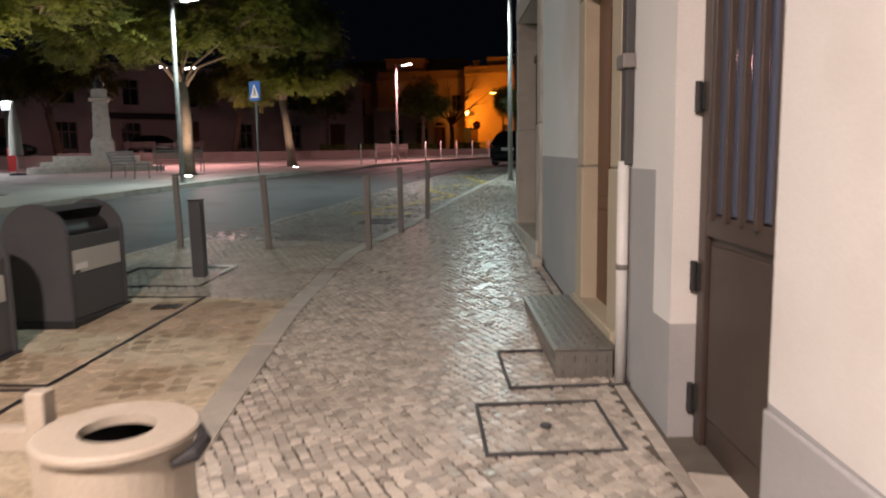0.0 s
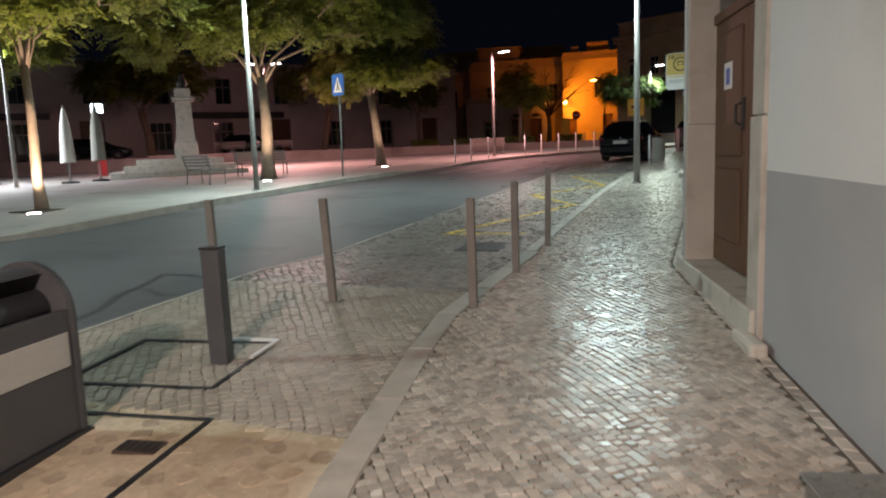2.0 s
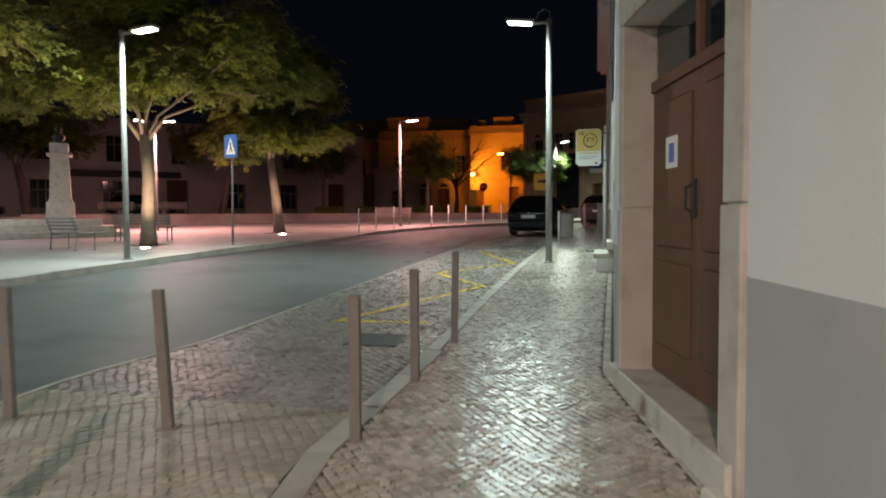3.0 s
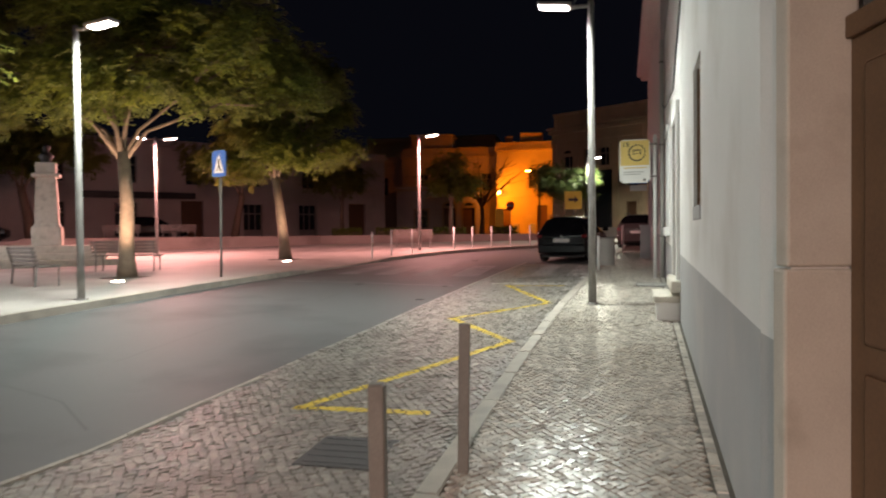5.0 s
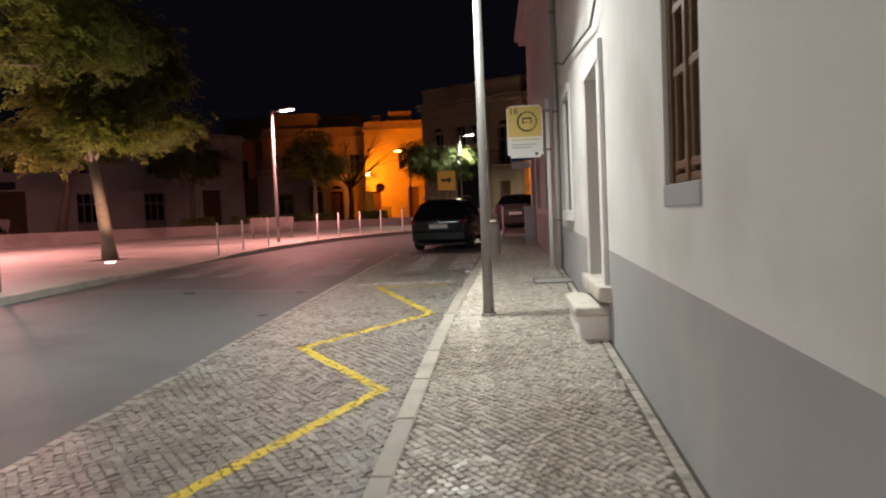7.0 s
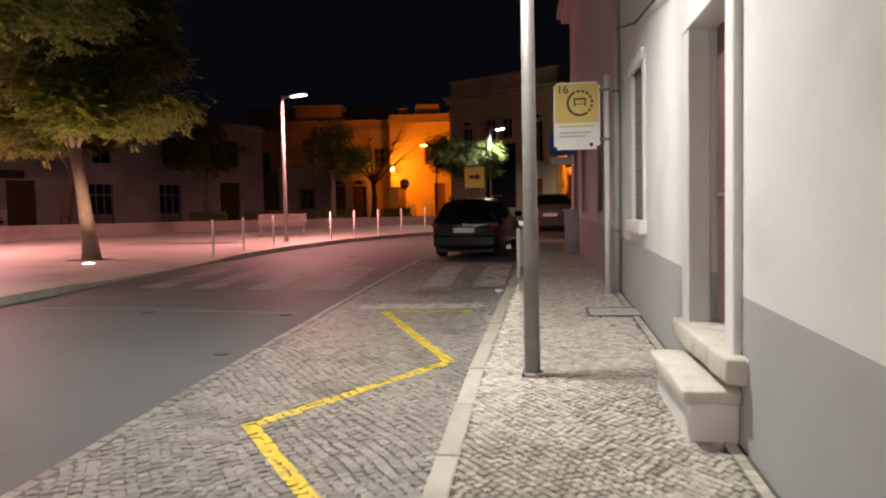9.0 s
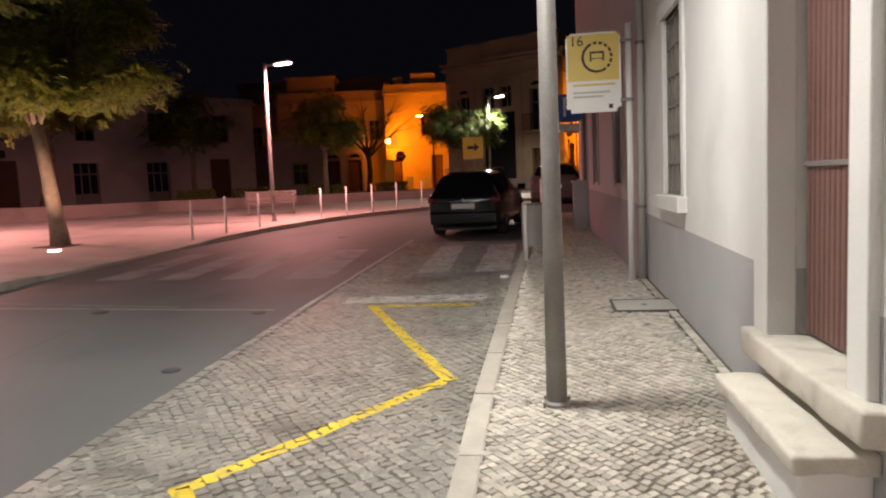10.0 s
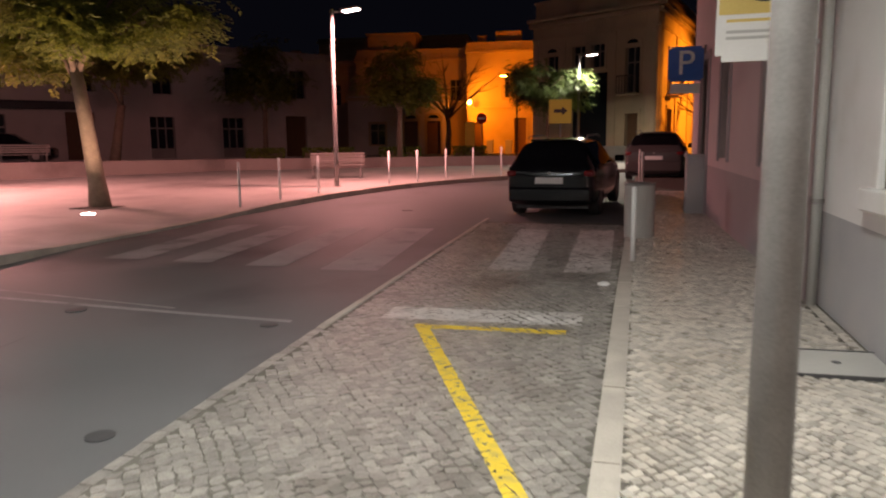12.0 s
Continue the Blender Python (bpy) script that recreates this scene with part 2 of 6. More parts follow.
SIGN_WHITE = surf("sign_white", (0.74, 0.74, 0.72), (0.80, 0.80, 0.78), 4, 60, 0.45, 0.0)
SIGN_YELLOW = surf("sign_yellow", (0.66, 0.47, 0.12), (0.74, 0.54, 0.16), 4, 60, 0.45, 0.0)
SIGN_BLUE = surf("sign_blue", (0.012, 0.10, 0.42), (0.02, 0.13, 0.5), 4, 60, 0.4, 0.0)
SIGN_BLACK = surf("sign_black", (0.02, 0.02, 0.02), (0.03, 0.03, 0.03), 4, 60, 0.5, 0.0)
SIGN_RED = surf("sign_red", (0.42, 0.02, 0.02), (0.5, 0.03, 0.03), 4, 60, 0.4, 0.0)
DARK_GLASS = glass("dark_window_glass")
CAR_GLASS = glass("tinted_car_glass", (0.008, 0.008, 0.01), 0.03)
BLUE_GLASS = glass("bluish_door_glass", (0.10, 0.12, 0.18), 0.15)
LENS = glow("lamp_lens", (0.92, 1.0, 0.97), 45)
LENS_PINK = glow("lamp_lens_warm", (1.0, 0.86, 0.82), 45)
UP_LENS = glow("uplight_lens", (1.0, 0.95, 0.85), 30)
SODIUM_LENS = glow("sodium_lens", (1.0, 0.45, 0.06), 40)
BARK = surf("tree_bark", (0.13, 0.095, 0.07), (0.24, 0.17, 0.125), 7, 40, 0.85, 0.7, dist=0.02)
SOIL = surf("tree_pit_soil", (0.06, 0.045, 0.035), (0.10, 0.08, 0.06), 8, 70, 0.95, 0.6)


def leaf_material(name, c1, c2):
    m = surf(name, c1, c2, 1.1, 30, 0.55, 0.0, vary="island", spread=0.4)
    t = m.node_tree
    b = t.nodes["Principled BSDF"]
    tr = t.nodes.new("ShaderNodeBsdfTranslucent")
    t.links.new(b.inputs["Base Color"].links[0].from_socket, tr.inputs["Color"])
    mx = t.nodes.new("ShaderNodeMixShader")
    mx.inputs[0].default_value = 0.45
    t.links.new(b.outputs[0], mx.inputs[1])
    t.links.new(tr.outputs[0], mx.inputs[2])
    t.links.new(mx.outputs[0], t.nodes["Material Output"].inputs["Surface"])
    return m


LEAF = leaf_material("green_leaf", (0.09, 0.122, 0.02), (0.225, 0.245, 0.045))
LEAF_BRIGHT = leaf_material("pale_green_leaf", (0.10, 0.15, 0.05), (0.18, 0.24, 0.09))


# ---- building blocks ----
def part(name, bm, material, parent=None, label="", m=None, smooth=False):
    me = bpy.data.meshes.new(name)
    bm.normal_update()
    bm.to_mesh(me)
    bm.free()
    for q in (material if isinstance(material, (list, tuple)) else [material]):
        me.materials.append(q)
    if smooth:
        for p in me.polygons:
            p.use_smooth = True
    ob = new(name, me)
    if parent is not None:
        ob.parent = parent
    if m is not None:
        ob.matrix_local = m
    if label:
        ob["label"] = label
    return ob


def thing(name, label, category, m=None, group="", kind=""):
    ob = new(name)
    ob.empty_display_size = 0.1
    if m is not None:
        ob.matrix_world = m
    return tagged(ob, label, category, group, kind)


def box(x0, x1, y0, y1, z0, z1, bevel=0.0, bm=None, seg=2):
    own = bm is None or bevel
    b = bmesh.new() if own else bm
    vs = [b.verts.new((x, y, z)) for x in (x0, x1) for y in (y0, y1) for z in (z0, z1)]
    for f in ((0, 1, 3, 2), (4, 6, 7, 5), (0, 4, 5, 1), (2, 3, 7, 6), (0, 2, 6, 4), (1, 5, 7, 3)):
        b.faces.new([vs[i] for i in f])
    if bevel:
        bmesh.ops.bevel(b, geom=b.edges[:], offset=bevel, segments=seg, affect="EDGES", profile=0.5)
    if own and bm is not None:
        tmp = bpy.data.meshes.new("tmp")
        b.to_mesh(tmp)
        b.free()
        bm.from_mesh(tmp)
        bpy.data.meshes.remove(tmp)
        return bm
    return b


def tube(points, radii, n=12, bm=None, cap=True):
    """A round bar along points."""
    b = bmesh.new() if bm is None else bm
    rings = []
    pts = [Vector(p) for p in points]
    for i, p in enumerate(pts):
        d = (pts[min(i + 1, len(pts) - 1)] - pts[max(i - 1, 0)]).normalized()
        side = d.cross(Vector((0, 0, 1)) if abs(d.z) < 0.95 else Vector((1, 0, 0))).normalized()
        up = side.cross(d)
        r = radii[i] if isinstance(radii, (list, tuple)) else radii
        rings.append([b.verts.new(p + r * (math.cos(2 * math.pi * k / n) * side + math.sin(2 * math.pi * k / n) * up)) for k in range(n)])
    for a, c in zip(rings, rings[1:]):
        for k in range(n):
            b.faces.new((a[k], a[(k + 1) % n], c[(k + 1) % n], c[k]))
    if cap:
        b.faces.new(rings[0][::-1])
        b.faces.new(rings[-1])
    return b


def lathe(profile, n=24, bm=None, close=True):
    """Turns (radius, z) about the z axis."""
    b = bmesh.new() if bm is None else bm
    rings = [[b.verts.new((r * math.cos(2 * math.pi * k / n), r * math.sin(2 * math.pi * k / n), z)) for k in range(n)] for r, z in profile]
    for a, c in zip(rings, rings[1:]):
        for k in range(n):
            b.faces.new((a[k], a[(k + 1) % n], c[(k + 1) % n], c[k]))
    if close:
        b.faces.new(rings[0][::-1])
        b.faces.new(rings[-1])
    return b


def extrude_xz(outline, y0, y1, bm=None):
    """A prism: the outline in x and z, drawn out along y."""
    b = bmesh.new() if bm is None else bm
    a = [b.verts.new((x, y0, z)) for x, z in outline]
    c = [b.verts.new((x, y1, z)) for x, z in outline]
    b.faces.new(a)
    b.faces.new(c[::-1])
    for i in range(len(a)):
        j = (i + 1) % len(a)
        b.faces.new((a[j], a[i], c[i], c[j]))
    bmesh.ops.recalc_face_normals(b, faces=b.faces[:])
    return b


def grid_sheet(xs_of_y, ys, z_of, lift=0.0, bm=None):
    """A sheet over rows of y; xs_of_y gives the row's x values."""
    b = bmesh.new() if bm is None else bm
    rows = []
    for y in ys:
        rows.append([b.verts.new((x, y, z_of(x, y) + lift)) for x in xs_of_y(y)])
    for r, s in zip(rows, rows[1:]):
        for i in range(len(r) - 1):
            b.faces.new((r[i], r[i + 1], s[i + 1], s[i]))
    return b


def frange(a, b, step):
    n = max(1, round((b - a) / step))
    return [a + (b - a) * i / n for i in range(n + 1)]


def wall_frame(a, b):
    """Local x along the wall from a to b, y out of it, z up from zero."""
    u = (Vector(b) - Vector(a)).normalized()
    return Matrix(((u.x, -u.y, 0, a[0]), (u.y, u.x, 0, a[1]), (0, 0, 1, 0), (0, 0, 0, 1)))


def wall(name, m, s0, s1, z0, z1, thick, opens, dado, mats, label=""):
    """A thick wall with openings (s0, s1, z0, z1); dado: rows (s0, s1, z at s0, z at s1) of the lower colour."""
    b = bmesh.new()
    cuts = sorted({s0, s1, *[v for o in opens for v in o[:2]], *[v for d in dado for v in d[:2]]})
    cuts = [c for c in cuts if s0 <= c <= s1]
    for a, c in zip(cuts, cuts[1:]):
        mid = (a + c) / 2
        bands = [(z0, z1)]
        for o in opens:
            if o[0] < mid < o[1]:
                nxt = []
                for p, q in bands:
                    if o[2] > p:
                        nxt.append((p, min(q, o[2])))
                    if o[3] < q:
                        nxt.append((max(p, o[3]), q))
                bands = nxt
        zd = None
        for d in dado:
            if d[0] - 1e-6 <= a and c <= d[1] + 1e-6:
                f = lambda s: d[2] + (d[3] - d[2]) * (s - d[0]) / (d[1] - d[0])
                zd = (f(a), f(c))
        for p, q in bands:
            cells = [((p, p), (q, q), 0)]
            if zd:
                if max(zd) <= p:
                    pass
                elif min(zd) >= q:
                    cells = [((p, p), (q, q), 1)]
                else:
                    cells = [((p, p), zd, 1), (zd, (q, q), 0)]
            for lo, hi, k in cells:
                vs = [b.verts.new((s, y, z)) for s, l, h in ((a, lo[0], hi[0]), (c, lo[1], hi[1])) for y in (-thick, 0) for z in (l, h)]
                for f in ((0, 1, 3, 2), (4, 6, 7, 5), (0, 4, 5, 1), (2, 3, 7, 6), (0, 2, 6, 4), (1, 5, 7, 3)):
                    b.faces.new([vs[i] for i in f]).material_index = k
    bmesh.ops.remove_doubles(b, verts=b.verts[:], dist=0.0005)
    bmesh.ops.recalc_face_normals(b, faces=b.faces[:])
    return tagged(part(name, b, mats, m=m), label, "wall", kind="structure")


def text_part(name, body, size, material, parent, m, label=""):
    c = bpy.data.curves.new(name, "FONT")
    c.body, c.size, c.extrude, c.align_x, c.align_y = body, size, 0.001, "CENTER", "CENTER"
    tmp = bpy.data.objects.new(name, c)
    me = bpy.data.meshes.new_from_object(tmp)
    bpy.data.objects.remove(tmp)
    bpy.data.curves.remove(c)
    me.materials.clear()
    me.materials.append(material)
    ob = new(name, me)
    ob.parent, ob.matrix_local = parent, m
    if label:
        ob["label"] = label
    return ob


# ---- the large structure ----
ys = [-600, -300, -120, -60, -35] + frange(-25, 48, 0.6) + [55, 62, 70, 80, 100, 150, 300, 700]
xs = [-700, -300, -150, -80, -50, -35, -25, -18, -13.5, -12] + frange(-11.2, 0, 0.8) + [3, 8, 20, 60, 150, 300, 700]
tagged(part("ground", grid_sheet(lambda y: xs, ys, road_z), ASPHALT), "worn grey asphalt road surface, gently climbing", "road", kind="structure")

ys = frange(-25, 48, 0.5)
far_x = lambda y: lerp_line(FAR_KERB, y)
tagged(part("pavement_square", grid_sheet(lambda y: [-75, -50, -38, -30, -24, -19, -16, -14, -13.2, -12.6, -12.0, far_x(y) - 0.1], ys, square_z), SQUARE), "pale stone paving of the town square", "pavement", kind="structure")

near_x = lambda y: lerp_line(NEAR_EDGE, y)
bay_x = lambda y: lerp_line(BAY_EDGE, y)
right_x = lambda y: (0.2 - 0.2875 * (y - 5.75) if y < 9.75 else -0.95 - 0.0444 * (y - 9.75)) + 0.25
tagged(part("pavement_near", grid_sheet(lambda y: [near_x(y) + 0.05 + (right_x(y) - near_x(y)) * i / 6 for i in range(7)] + [right_x(y) + (0.0 if y < 31 else 9)], frange(-12, 46, 0.4), lambda x, y: top_z(y) - 0.012), JOINT), "sandy joints of the cobbled pavement", "pavement", kind="structure")
tagged(part("bay_bed", grid_sheet(lambda y: [bay_x(y) + 0.08 + (near_x(y) - bay_x(y) - 0.08) * i / 4 for i in range(5)], frange(8.3, 28.6, 0.4), lambda x, y: road_z(x, y) + 0.006), JOINT_BAY), "dark joints of the cobbled bus bay", "pavement", kind="structure")
tagged(part("apron_bed", grid_sheet(lambda y: [bay_x(y) + 0.08 + (near_x(y) - bay_x(y) - 0.08) * i / 4 for i in range(5)], frange(5.2, 8.3, 0.4), lambda x, y: road_z(x, y) + 0.006), APRON_BED), "sandy joints of the setts round the bollards", "pavement", kind="structure")
tagged(part("pavement_flags", grid_sheet(lambda y: [bay_x(y) + 0.08 + (near_x(y) - bay_x(y) - 0.08) * i / 4 for i in range(5)], frange(-12, 5.2, 0.4), lambda x, y: road_z(x, y) + 0.008), FLAG), "stained brownish flat paving round the bins", "pavement", kind="structure")

A = wall_frame((0.2, 5.75), (-0.95, 9.75))
B = wall_frame((-0.95, 9.75), (-1.53, 22.8))
C = wall_frame((-1.62, 22.8), (-2.2, 31.6))
DOOR1, DOOR2, DOOR3 = (-3.93, -2.88, 0.0, 2.5), (-1.70, -0.80, 0.0, 2.75), (1.78, 3.86, 0.0, 3.4)
wall("wall_house_white", A, -22, 4.16, -1.2, 6.4, 0.4, [DOOR1, DOOR2, DOOR3],
     [(-22, -3.93, 0.35, 0.76), (-2.88, -2.6, 0.78, 0.78), (-2.6, -1.7, 1.52, 1.52), (-0.8, 1.78, 1.57, 1.6), (3.86, 4.16, 1.62, 1.65)], [WHITE_WALL, GREY_WALL], "white painted house wall with a grey dado")
DOORB, WIN1, WINB = (7.02, 8.15, 0.0, 3.72), (3.30, 4.16, 2.33, 3.72), (10.72, 11.62, 2.2, 4.0)
wall("wall_house_long", B, 0, 13.06, -0.5, 6.4, 0.4, [DOORB, WIN1, WINB],
     [(0, 13.06, 1.66, 1.93)], [WHITE_WALL, GREY_WALL], "long white house wall with a sloping grey dado")
wall("wall_house_pink", C, 0, 8.82, 0.2, 7.6, 0.4, [(1.3, 2.1, 2.3, 4.2), (4.4, 5.2, 2.3, 4.2), (6.6, 7.6, 1.2, 4.0)], [(0, 8.82, 2.05, 2.2)], [PINK_WALL, PINK_DADO], "pinkish house wall with a darker dado")
for nm, m, length, z1, depth, mt in (("roof_house_white", A, (-22, 4.16), 6.4, 7, CONCRETE), ("roof_house_long", B, (0, 13.06), 6.4, 7, CONCRETE), ("roof_house_pink", C, (0, 8.82), 7.6, 7, CONCRETE)):
    b = box(length[0], length[1], -depth, 0.0, z1, z1 + 0.12)
    tagged(part(nm, b, mt, m=m), "plain flat roof slab", "roof", kind="structure")
b = box(-0.15, 8.97, -0.4, 0.22, 7.3, 7.42, 0.02)
box(-0.15, 8.97, -0.4, 0.34, 7.42, 7.6, 0.02, bm=b)
tagged(part("trim_cornice", b, PINK_WALL, m=C), "moulded cornice under the eaves", "cornice", kind="structure")
b = box(8.42, 8.82, -7, -0.4, 0.2, 7.6)
tagged(part("wall_house_pink_side", b, PINK_WALL, m=C), "side wall of the pinkish house", "wall", kind="structure")


# ---- doors and windows of the near houses ----
def stone_frame(name, m, s0, s1, z0, z1, width, depth, recess, material, label, far_width=None):
    """Jambs and lintel of stone round an opening, running back into the reveal."""
    th = thing(name, label, "door frame", m, kind="structure")
    far = far_width or width
    for a, c in ((s0 - width, s0 + 0.02), (s1 - 0.02, s1 + far)):
        zc = z0 + (z1 - z0) * 0.46
        part("jamb_lower", box(a, c, -recess, depth + 0.012, z0 - 0.3, zc - 0.004, 0.012), material, th)
        part("jamb_upper", box(a, c, -recess, depth, zc + 0.004, z1, 0.012), material, th)
    part("lintel", box(s0 - width, s1 + far, -recess, depth + 0.006, z1 + 0.003, z1 + width, 0.012), material, th)
    return th


# door 1: brown metal door with barred glass, in a plain reveal
d1 = tagged(thing("door_1", "dark brown metal door with barred bluish glass", "door", A, kind="structure"))
part("leaf_frame", box(-3.93, -2.885, -0.21, -0.15, 0.16, 2.5, 0.006), DARK_METAL, d1)
part("lower_panel", box(-3.75, -3.02, -0.15, -0.135, 0.36, 1.18, 0.006), DARK_METAL, d1)
part("rail", box(-3.92, -2.9, -0.15, -0.125, 1.22, 1.32, 0.006), DARK_METAL, d1)
part("stile", box(-2.985, -2.895, -0.15, -0.12, 0.2, 2.48, 0.006), DARK_METAL, d1)
part("pane", box(-3.9, -2.99, -0.148, -0.14, 1.33, 2.45), BLUE_GLASS, d1)
for i in range(6):
    s = -3.84 + i * 0.155
    part("bar", box(s - 0.014, s + 0.014, -0.135, -0.105, 1.3, 2.47, 0.004), DARK_METAL, d1)
for z in (0.42, 1.02, 1.86):
    hb = tube([(-2.9, -0.10, z - 0.07), (-2.9, -0.10, z + 0.07)], 0.017, 10)
    box(-2.94, -2.886, -0.15, -0.11, z - 0.06, z + 0.06, bm=hb)
    part("hinge", hb, SIGN_BLACK, d1)
part("threshold", box(-3.96, -2.86, -0.2, 0.03, 0.02, 0.19, 0.01), CREAM_STONE, d1)
tagged(part("trim_dado_ledge", box(-8.0, -3.94, 0.0, 0.022, -0.3, 0.74, 0.008), GREY_WALL, m=A), "grey ledge along the foot of the wall", "trim", kind="structure")

# door 2: ochre wooden door in a yellowed stone frame
stone_frame("door_frame_ochre", A, -1.70, -0.80, 0.46, 2.75, 0.22, 0.02, 0.2, YELLOW_STONE, "yellowed stone door frame")
d2 = thing("door_2", "narrow ochre wooden door with tall panels", "door", A, kind="structure")
part("leaf", box(-1.695, -0.805, -0.14, -0.09, 0.5, 2.74, 0.006), OCHRE_WOOD, d2)
for z0, z1 in ((0.6, 1.2), (1.3, 2.6)):
    for s0, s1 in ((-1.6, -1.29), (-1.21, -0.9)):
        part("panel", box(s0, s1, -0.092, -0.075, z0, z1, 0.012), OCHRE_WOOD, d2)
part("sill", box(-1.92, -0.6, -0.2, 0.06, 0.30, 0.5, 0.012), YELLOW_STONE, d2)

# aluminium step in front of it
st = thing("metal_step", "chequer-plate aluminium step in front of a door", "step", A)
part("body", box(-2.06, -0.42, 0.07, 0.42, 0.14, 0.43, 0.006), PLATE_METAL, st)
part("tread", box(-2.08, -0.40, 0.05, 0.44, 0.432, 0.442, 0.003), PLATE_METAL, st)
me = bpy.data.meshes.new("stud")
sb = box(-0.02, 0.02, -0.0085, 0.0085, 0, 0.006)
sb.to_mesh(me)
sb.free()
me.materials.append(PLATE_METAL)
for i in range(27):
    for j in range(7):
        o = new("stud", me)
        o.parent, o.matrix_local = st, pose(-2.05 + i * 0.061 + 0.02 * (j % 2), 0.08 + j * 0.052, 0.442, 0, 0, 45 if (i + j) % 2 else -45)
for i in range(5):
    for j in range(3):
        o = new("stud", me)
        o.parent, o.matrix_local = st, pose(-2.06, 0.11 + i * 0.066, 0.2 + j * 0.085, 45 if (i + j) % 2 else -45, -90, 0)
for i in range(24):
    for j in range(3):
        o = new("stud", me)
        o.parent, o.matrix_local = st, pose(-2.03 + i * 0.067, 0.42, 0.2 + j * 0.085, -90, 0, 0)

# pipe with dark cable duct above
pp = thing("drain_pipe", "white plastic pipe up the wall", "pipe", A)
part("pipe", tube([(-2.12, 0.045, 0.2), (-2.12, 0.045, 1.56)], 0.033, 12), WHITE_PLASTIC, pp, smooth=True)
part("clip", tube([(-2.12, 0.045, 0.93), (-2.12, 0.045, 0.96)], 0.038, 12), GALV, pp)
cd = thing("cable_duct", "dark grey cable duct on the wall", "duct", A)
part("duct", box(-2.16, -2.06, 0.0, 0.05, 1.54, 5.6, 0.006), DARK_PLASTIC, cd)
part("bracket", box(-2.19, -2.03, 0.0, 0.075, 2.08, 2.16, 0.008), GALV, cd)

# door 3: wide brown double door, panelled, with a paper notice
stone_frame("door_frame_stone", A, 1.78, 3.86, 0.72, 3.4, 0.24, 0.025, 0.26, CREAM_STONE, "worn pale stone door frame", far_width=0.09)
d3 = thing("door_3", "wide brown panelled double door, shut", "door", A, kind="structure")
for k, (a, c) in enumerate(((1.8, 2.815), (2.825, 3.84))):
    leaf = part("leaf", box(a, c, -0.27, -0.225, 0.67, 2.86, 0.006), BROWN_WOOD, d3)
    for z0, z1 in ((0.9, 1.55), (1.66, 2.74)):
        part("panel", box(a + 0.12, c - 0.12, -0.228, -0.208, z0, z1, 0.015), BROWN_WOOD, leaf)
part("transom", box(1.8, 3.84, -0.26, -0.2, 2.86, 2.95, 0.008), BROWN_WOOD, d3)
for a, c in ((1.86, 2.78), (2.86, 3.78)):
    part("pane", box(a, c, -0.25, -0.24, 2.96, 3.38), DARK_GLASS, d3)
part("mullion", box(2.79, 2.85, -0.26, -0.2, 2.95, 3.39, 0.006), BROWN_WOOD, d3)
hb = tube([(2.88, -0.2, 2.10), (2.88, -0.155, 2.08), (2.88, -0.155, 1.94), (2.88, -0.2, 1.92)], 0.012, 8)
box(2.855, 2.905, -0.228, -0.2, 1.88, 2.14, 0.003, bm=hb)
part("handle", hb, SIGN_BLACK, d3, "black iron pull handle")
tagged(part("sill_stone", box(1.6, 4.12, -0.28, 0.07, 0.3, 0.655, 0.015), STEP_STONE, m=A), "worn stone door sill with a front edge", "sill", kind="structure")
tagged(part("sill_edge_stone", box(1.3, 1.75, 0.03, 0.15, 0.3, 0.50, 0.03), STEP_STONE, m=A), "worn loose edge stone by the door", "stone", kind="structure")
nt = thing("paper_notice", "white paper notice with a blue print on the door", "notice", A)
part("sheet", box(3.2, 3.46, -0.207, -0.204, 2.24, 2.47), SIGN_WHITE, nt)
part("print", box(3.27, 3.39, -0.2036, -0.2028, 2.28, 2.42), SIGN_BLUE, nt)

# narrow window in the long wall
w1 = thing("window_1", "narrow dark window with a brown wooden frame", "window", B, kind="structure")
part("pane", box(3.34, 4.12, -0.10, -0.09, 2.38, 3.7), DARK_GLASS, w1)
for a, c in ((3.302, 3.38), (4.08, 4.158), (3.70, 3.76)):
    part("frame_bar", box(a, c, -0.11, -0.03, 2.36, 3.72, 0.006), OCHRE_WOOD, w1)
for a, c in ((3.39, 3.44), (3.64, 3.695), (3.765, 3.82), (4.02, 4.075)):
    part("casement_stile", box(a, c, -0.09, -0.05, 2.42, 3.68, 0.008), OCHRE_WOOD, w1)
for z in (2.36, 2.44, 3.0, 3.38, 3.66):
    part("cross_bar", box(3.385, 4.075, -0.088, -0.045, z, z + 0.05, 0.006), OCHRE_WOOD, w1)
part("sill", box(3.302, 4.158, -0.2, 0.012, 2.22, 2.352, 0.008), GREY_WALL, w1)

# door in the long wall: slatted maroon door, deep reveal, stone sill and step
fr = thing("door_frame_white", "plain white raised door surround", "door frame", B, kind="structure")
part("jamb", box(6.84, 7.04, -0.12, 0.05, 1.42, 3.72, 0.01), WHITE_WALL, fr)
part("jamb", box(8.13, 8.38, -0.12, 0.05, 1.42, 3.72, 0.01), WHITE_WALL, fr)
part("lintel", box(6.84, 8.38, -0.12, 0.055, 3.722, 3.92, 0.01), WHITE_WALL, fr)
d4 = thing("door_4", "maroon metal door of upright slats, shut", "door", B, kind="structure")
for i in range(16):
    s = 7.045 + i * 0.0678
    part("slat", box(s, s + 0.06, -0.21, -0.165, 1.46, 3.72, 0.012), MAROON_METAL, d4)
part("back", box(7.02, 8.15, -0.24, -0.22, 1.44, 3.73), DARK_METAL, d4)
part("rail", box(7.05, 8.12, -0.166, -0.15, 2.42, 2.45, 0.004), GALV, d4)


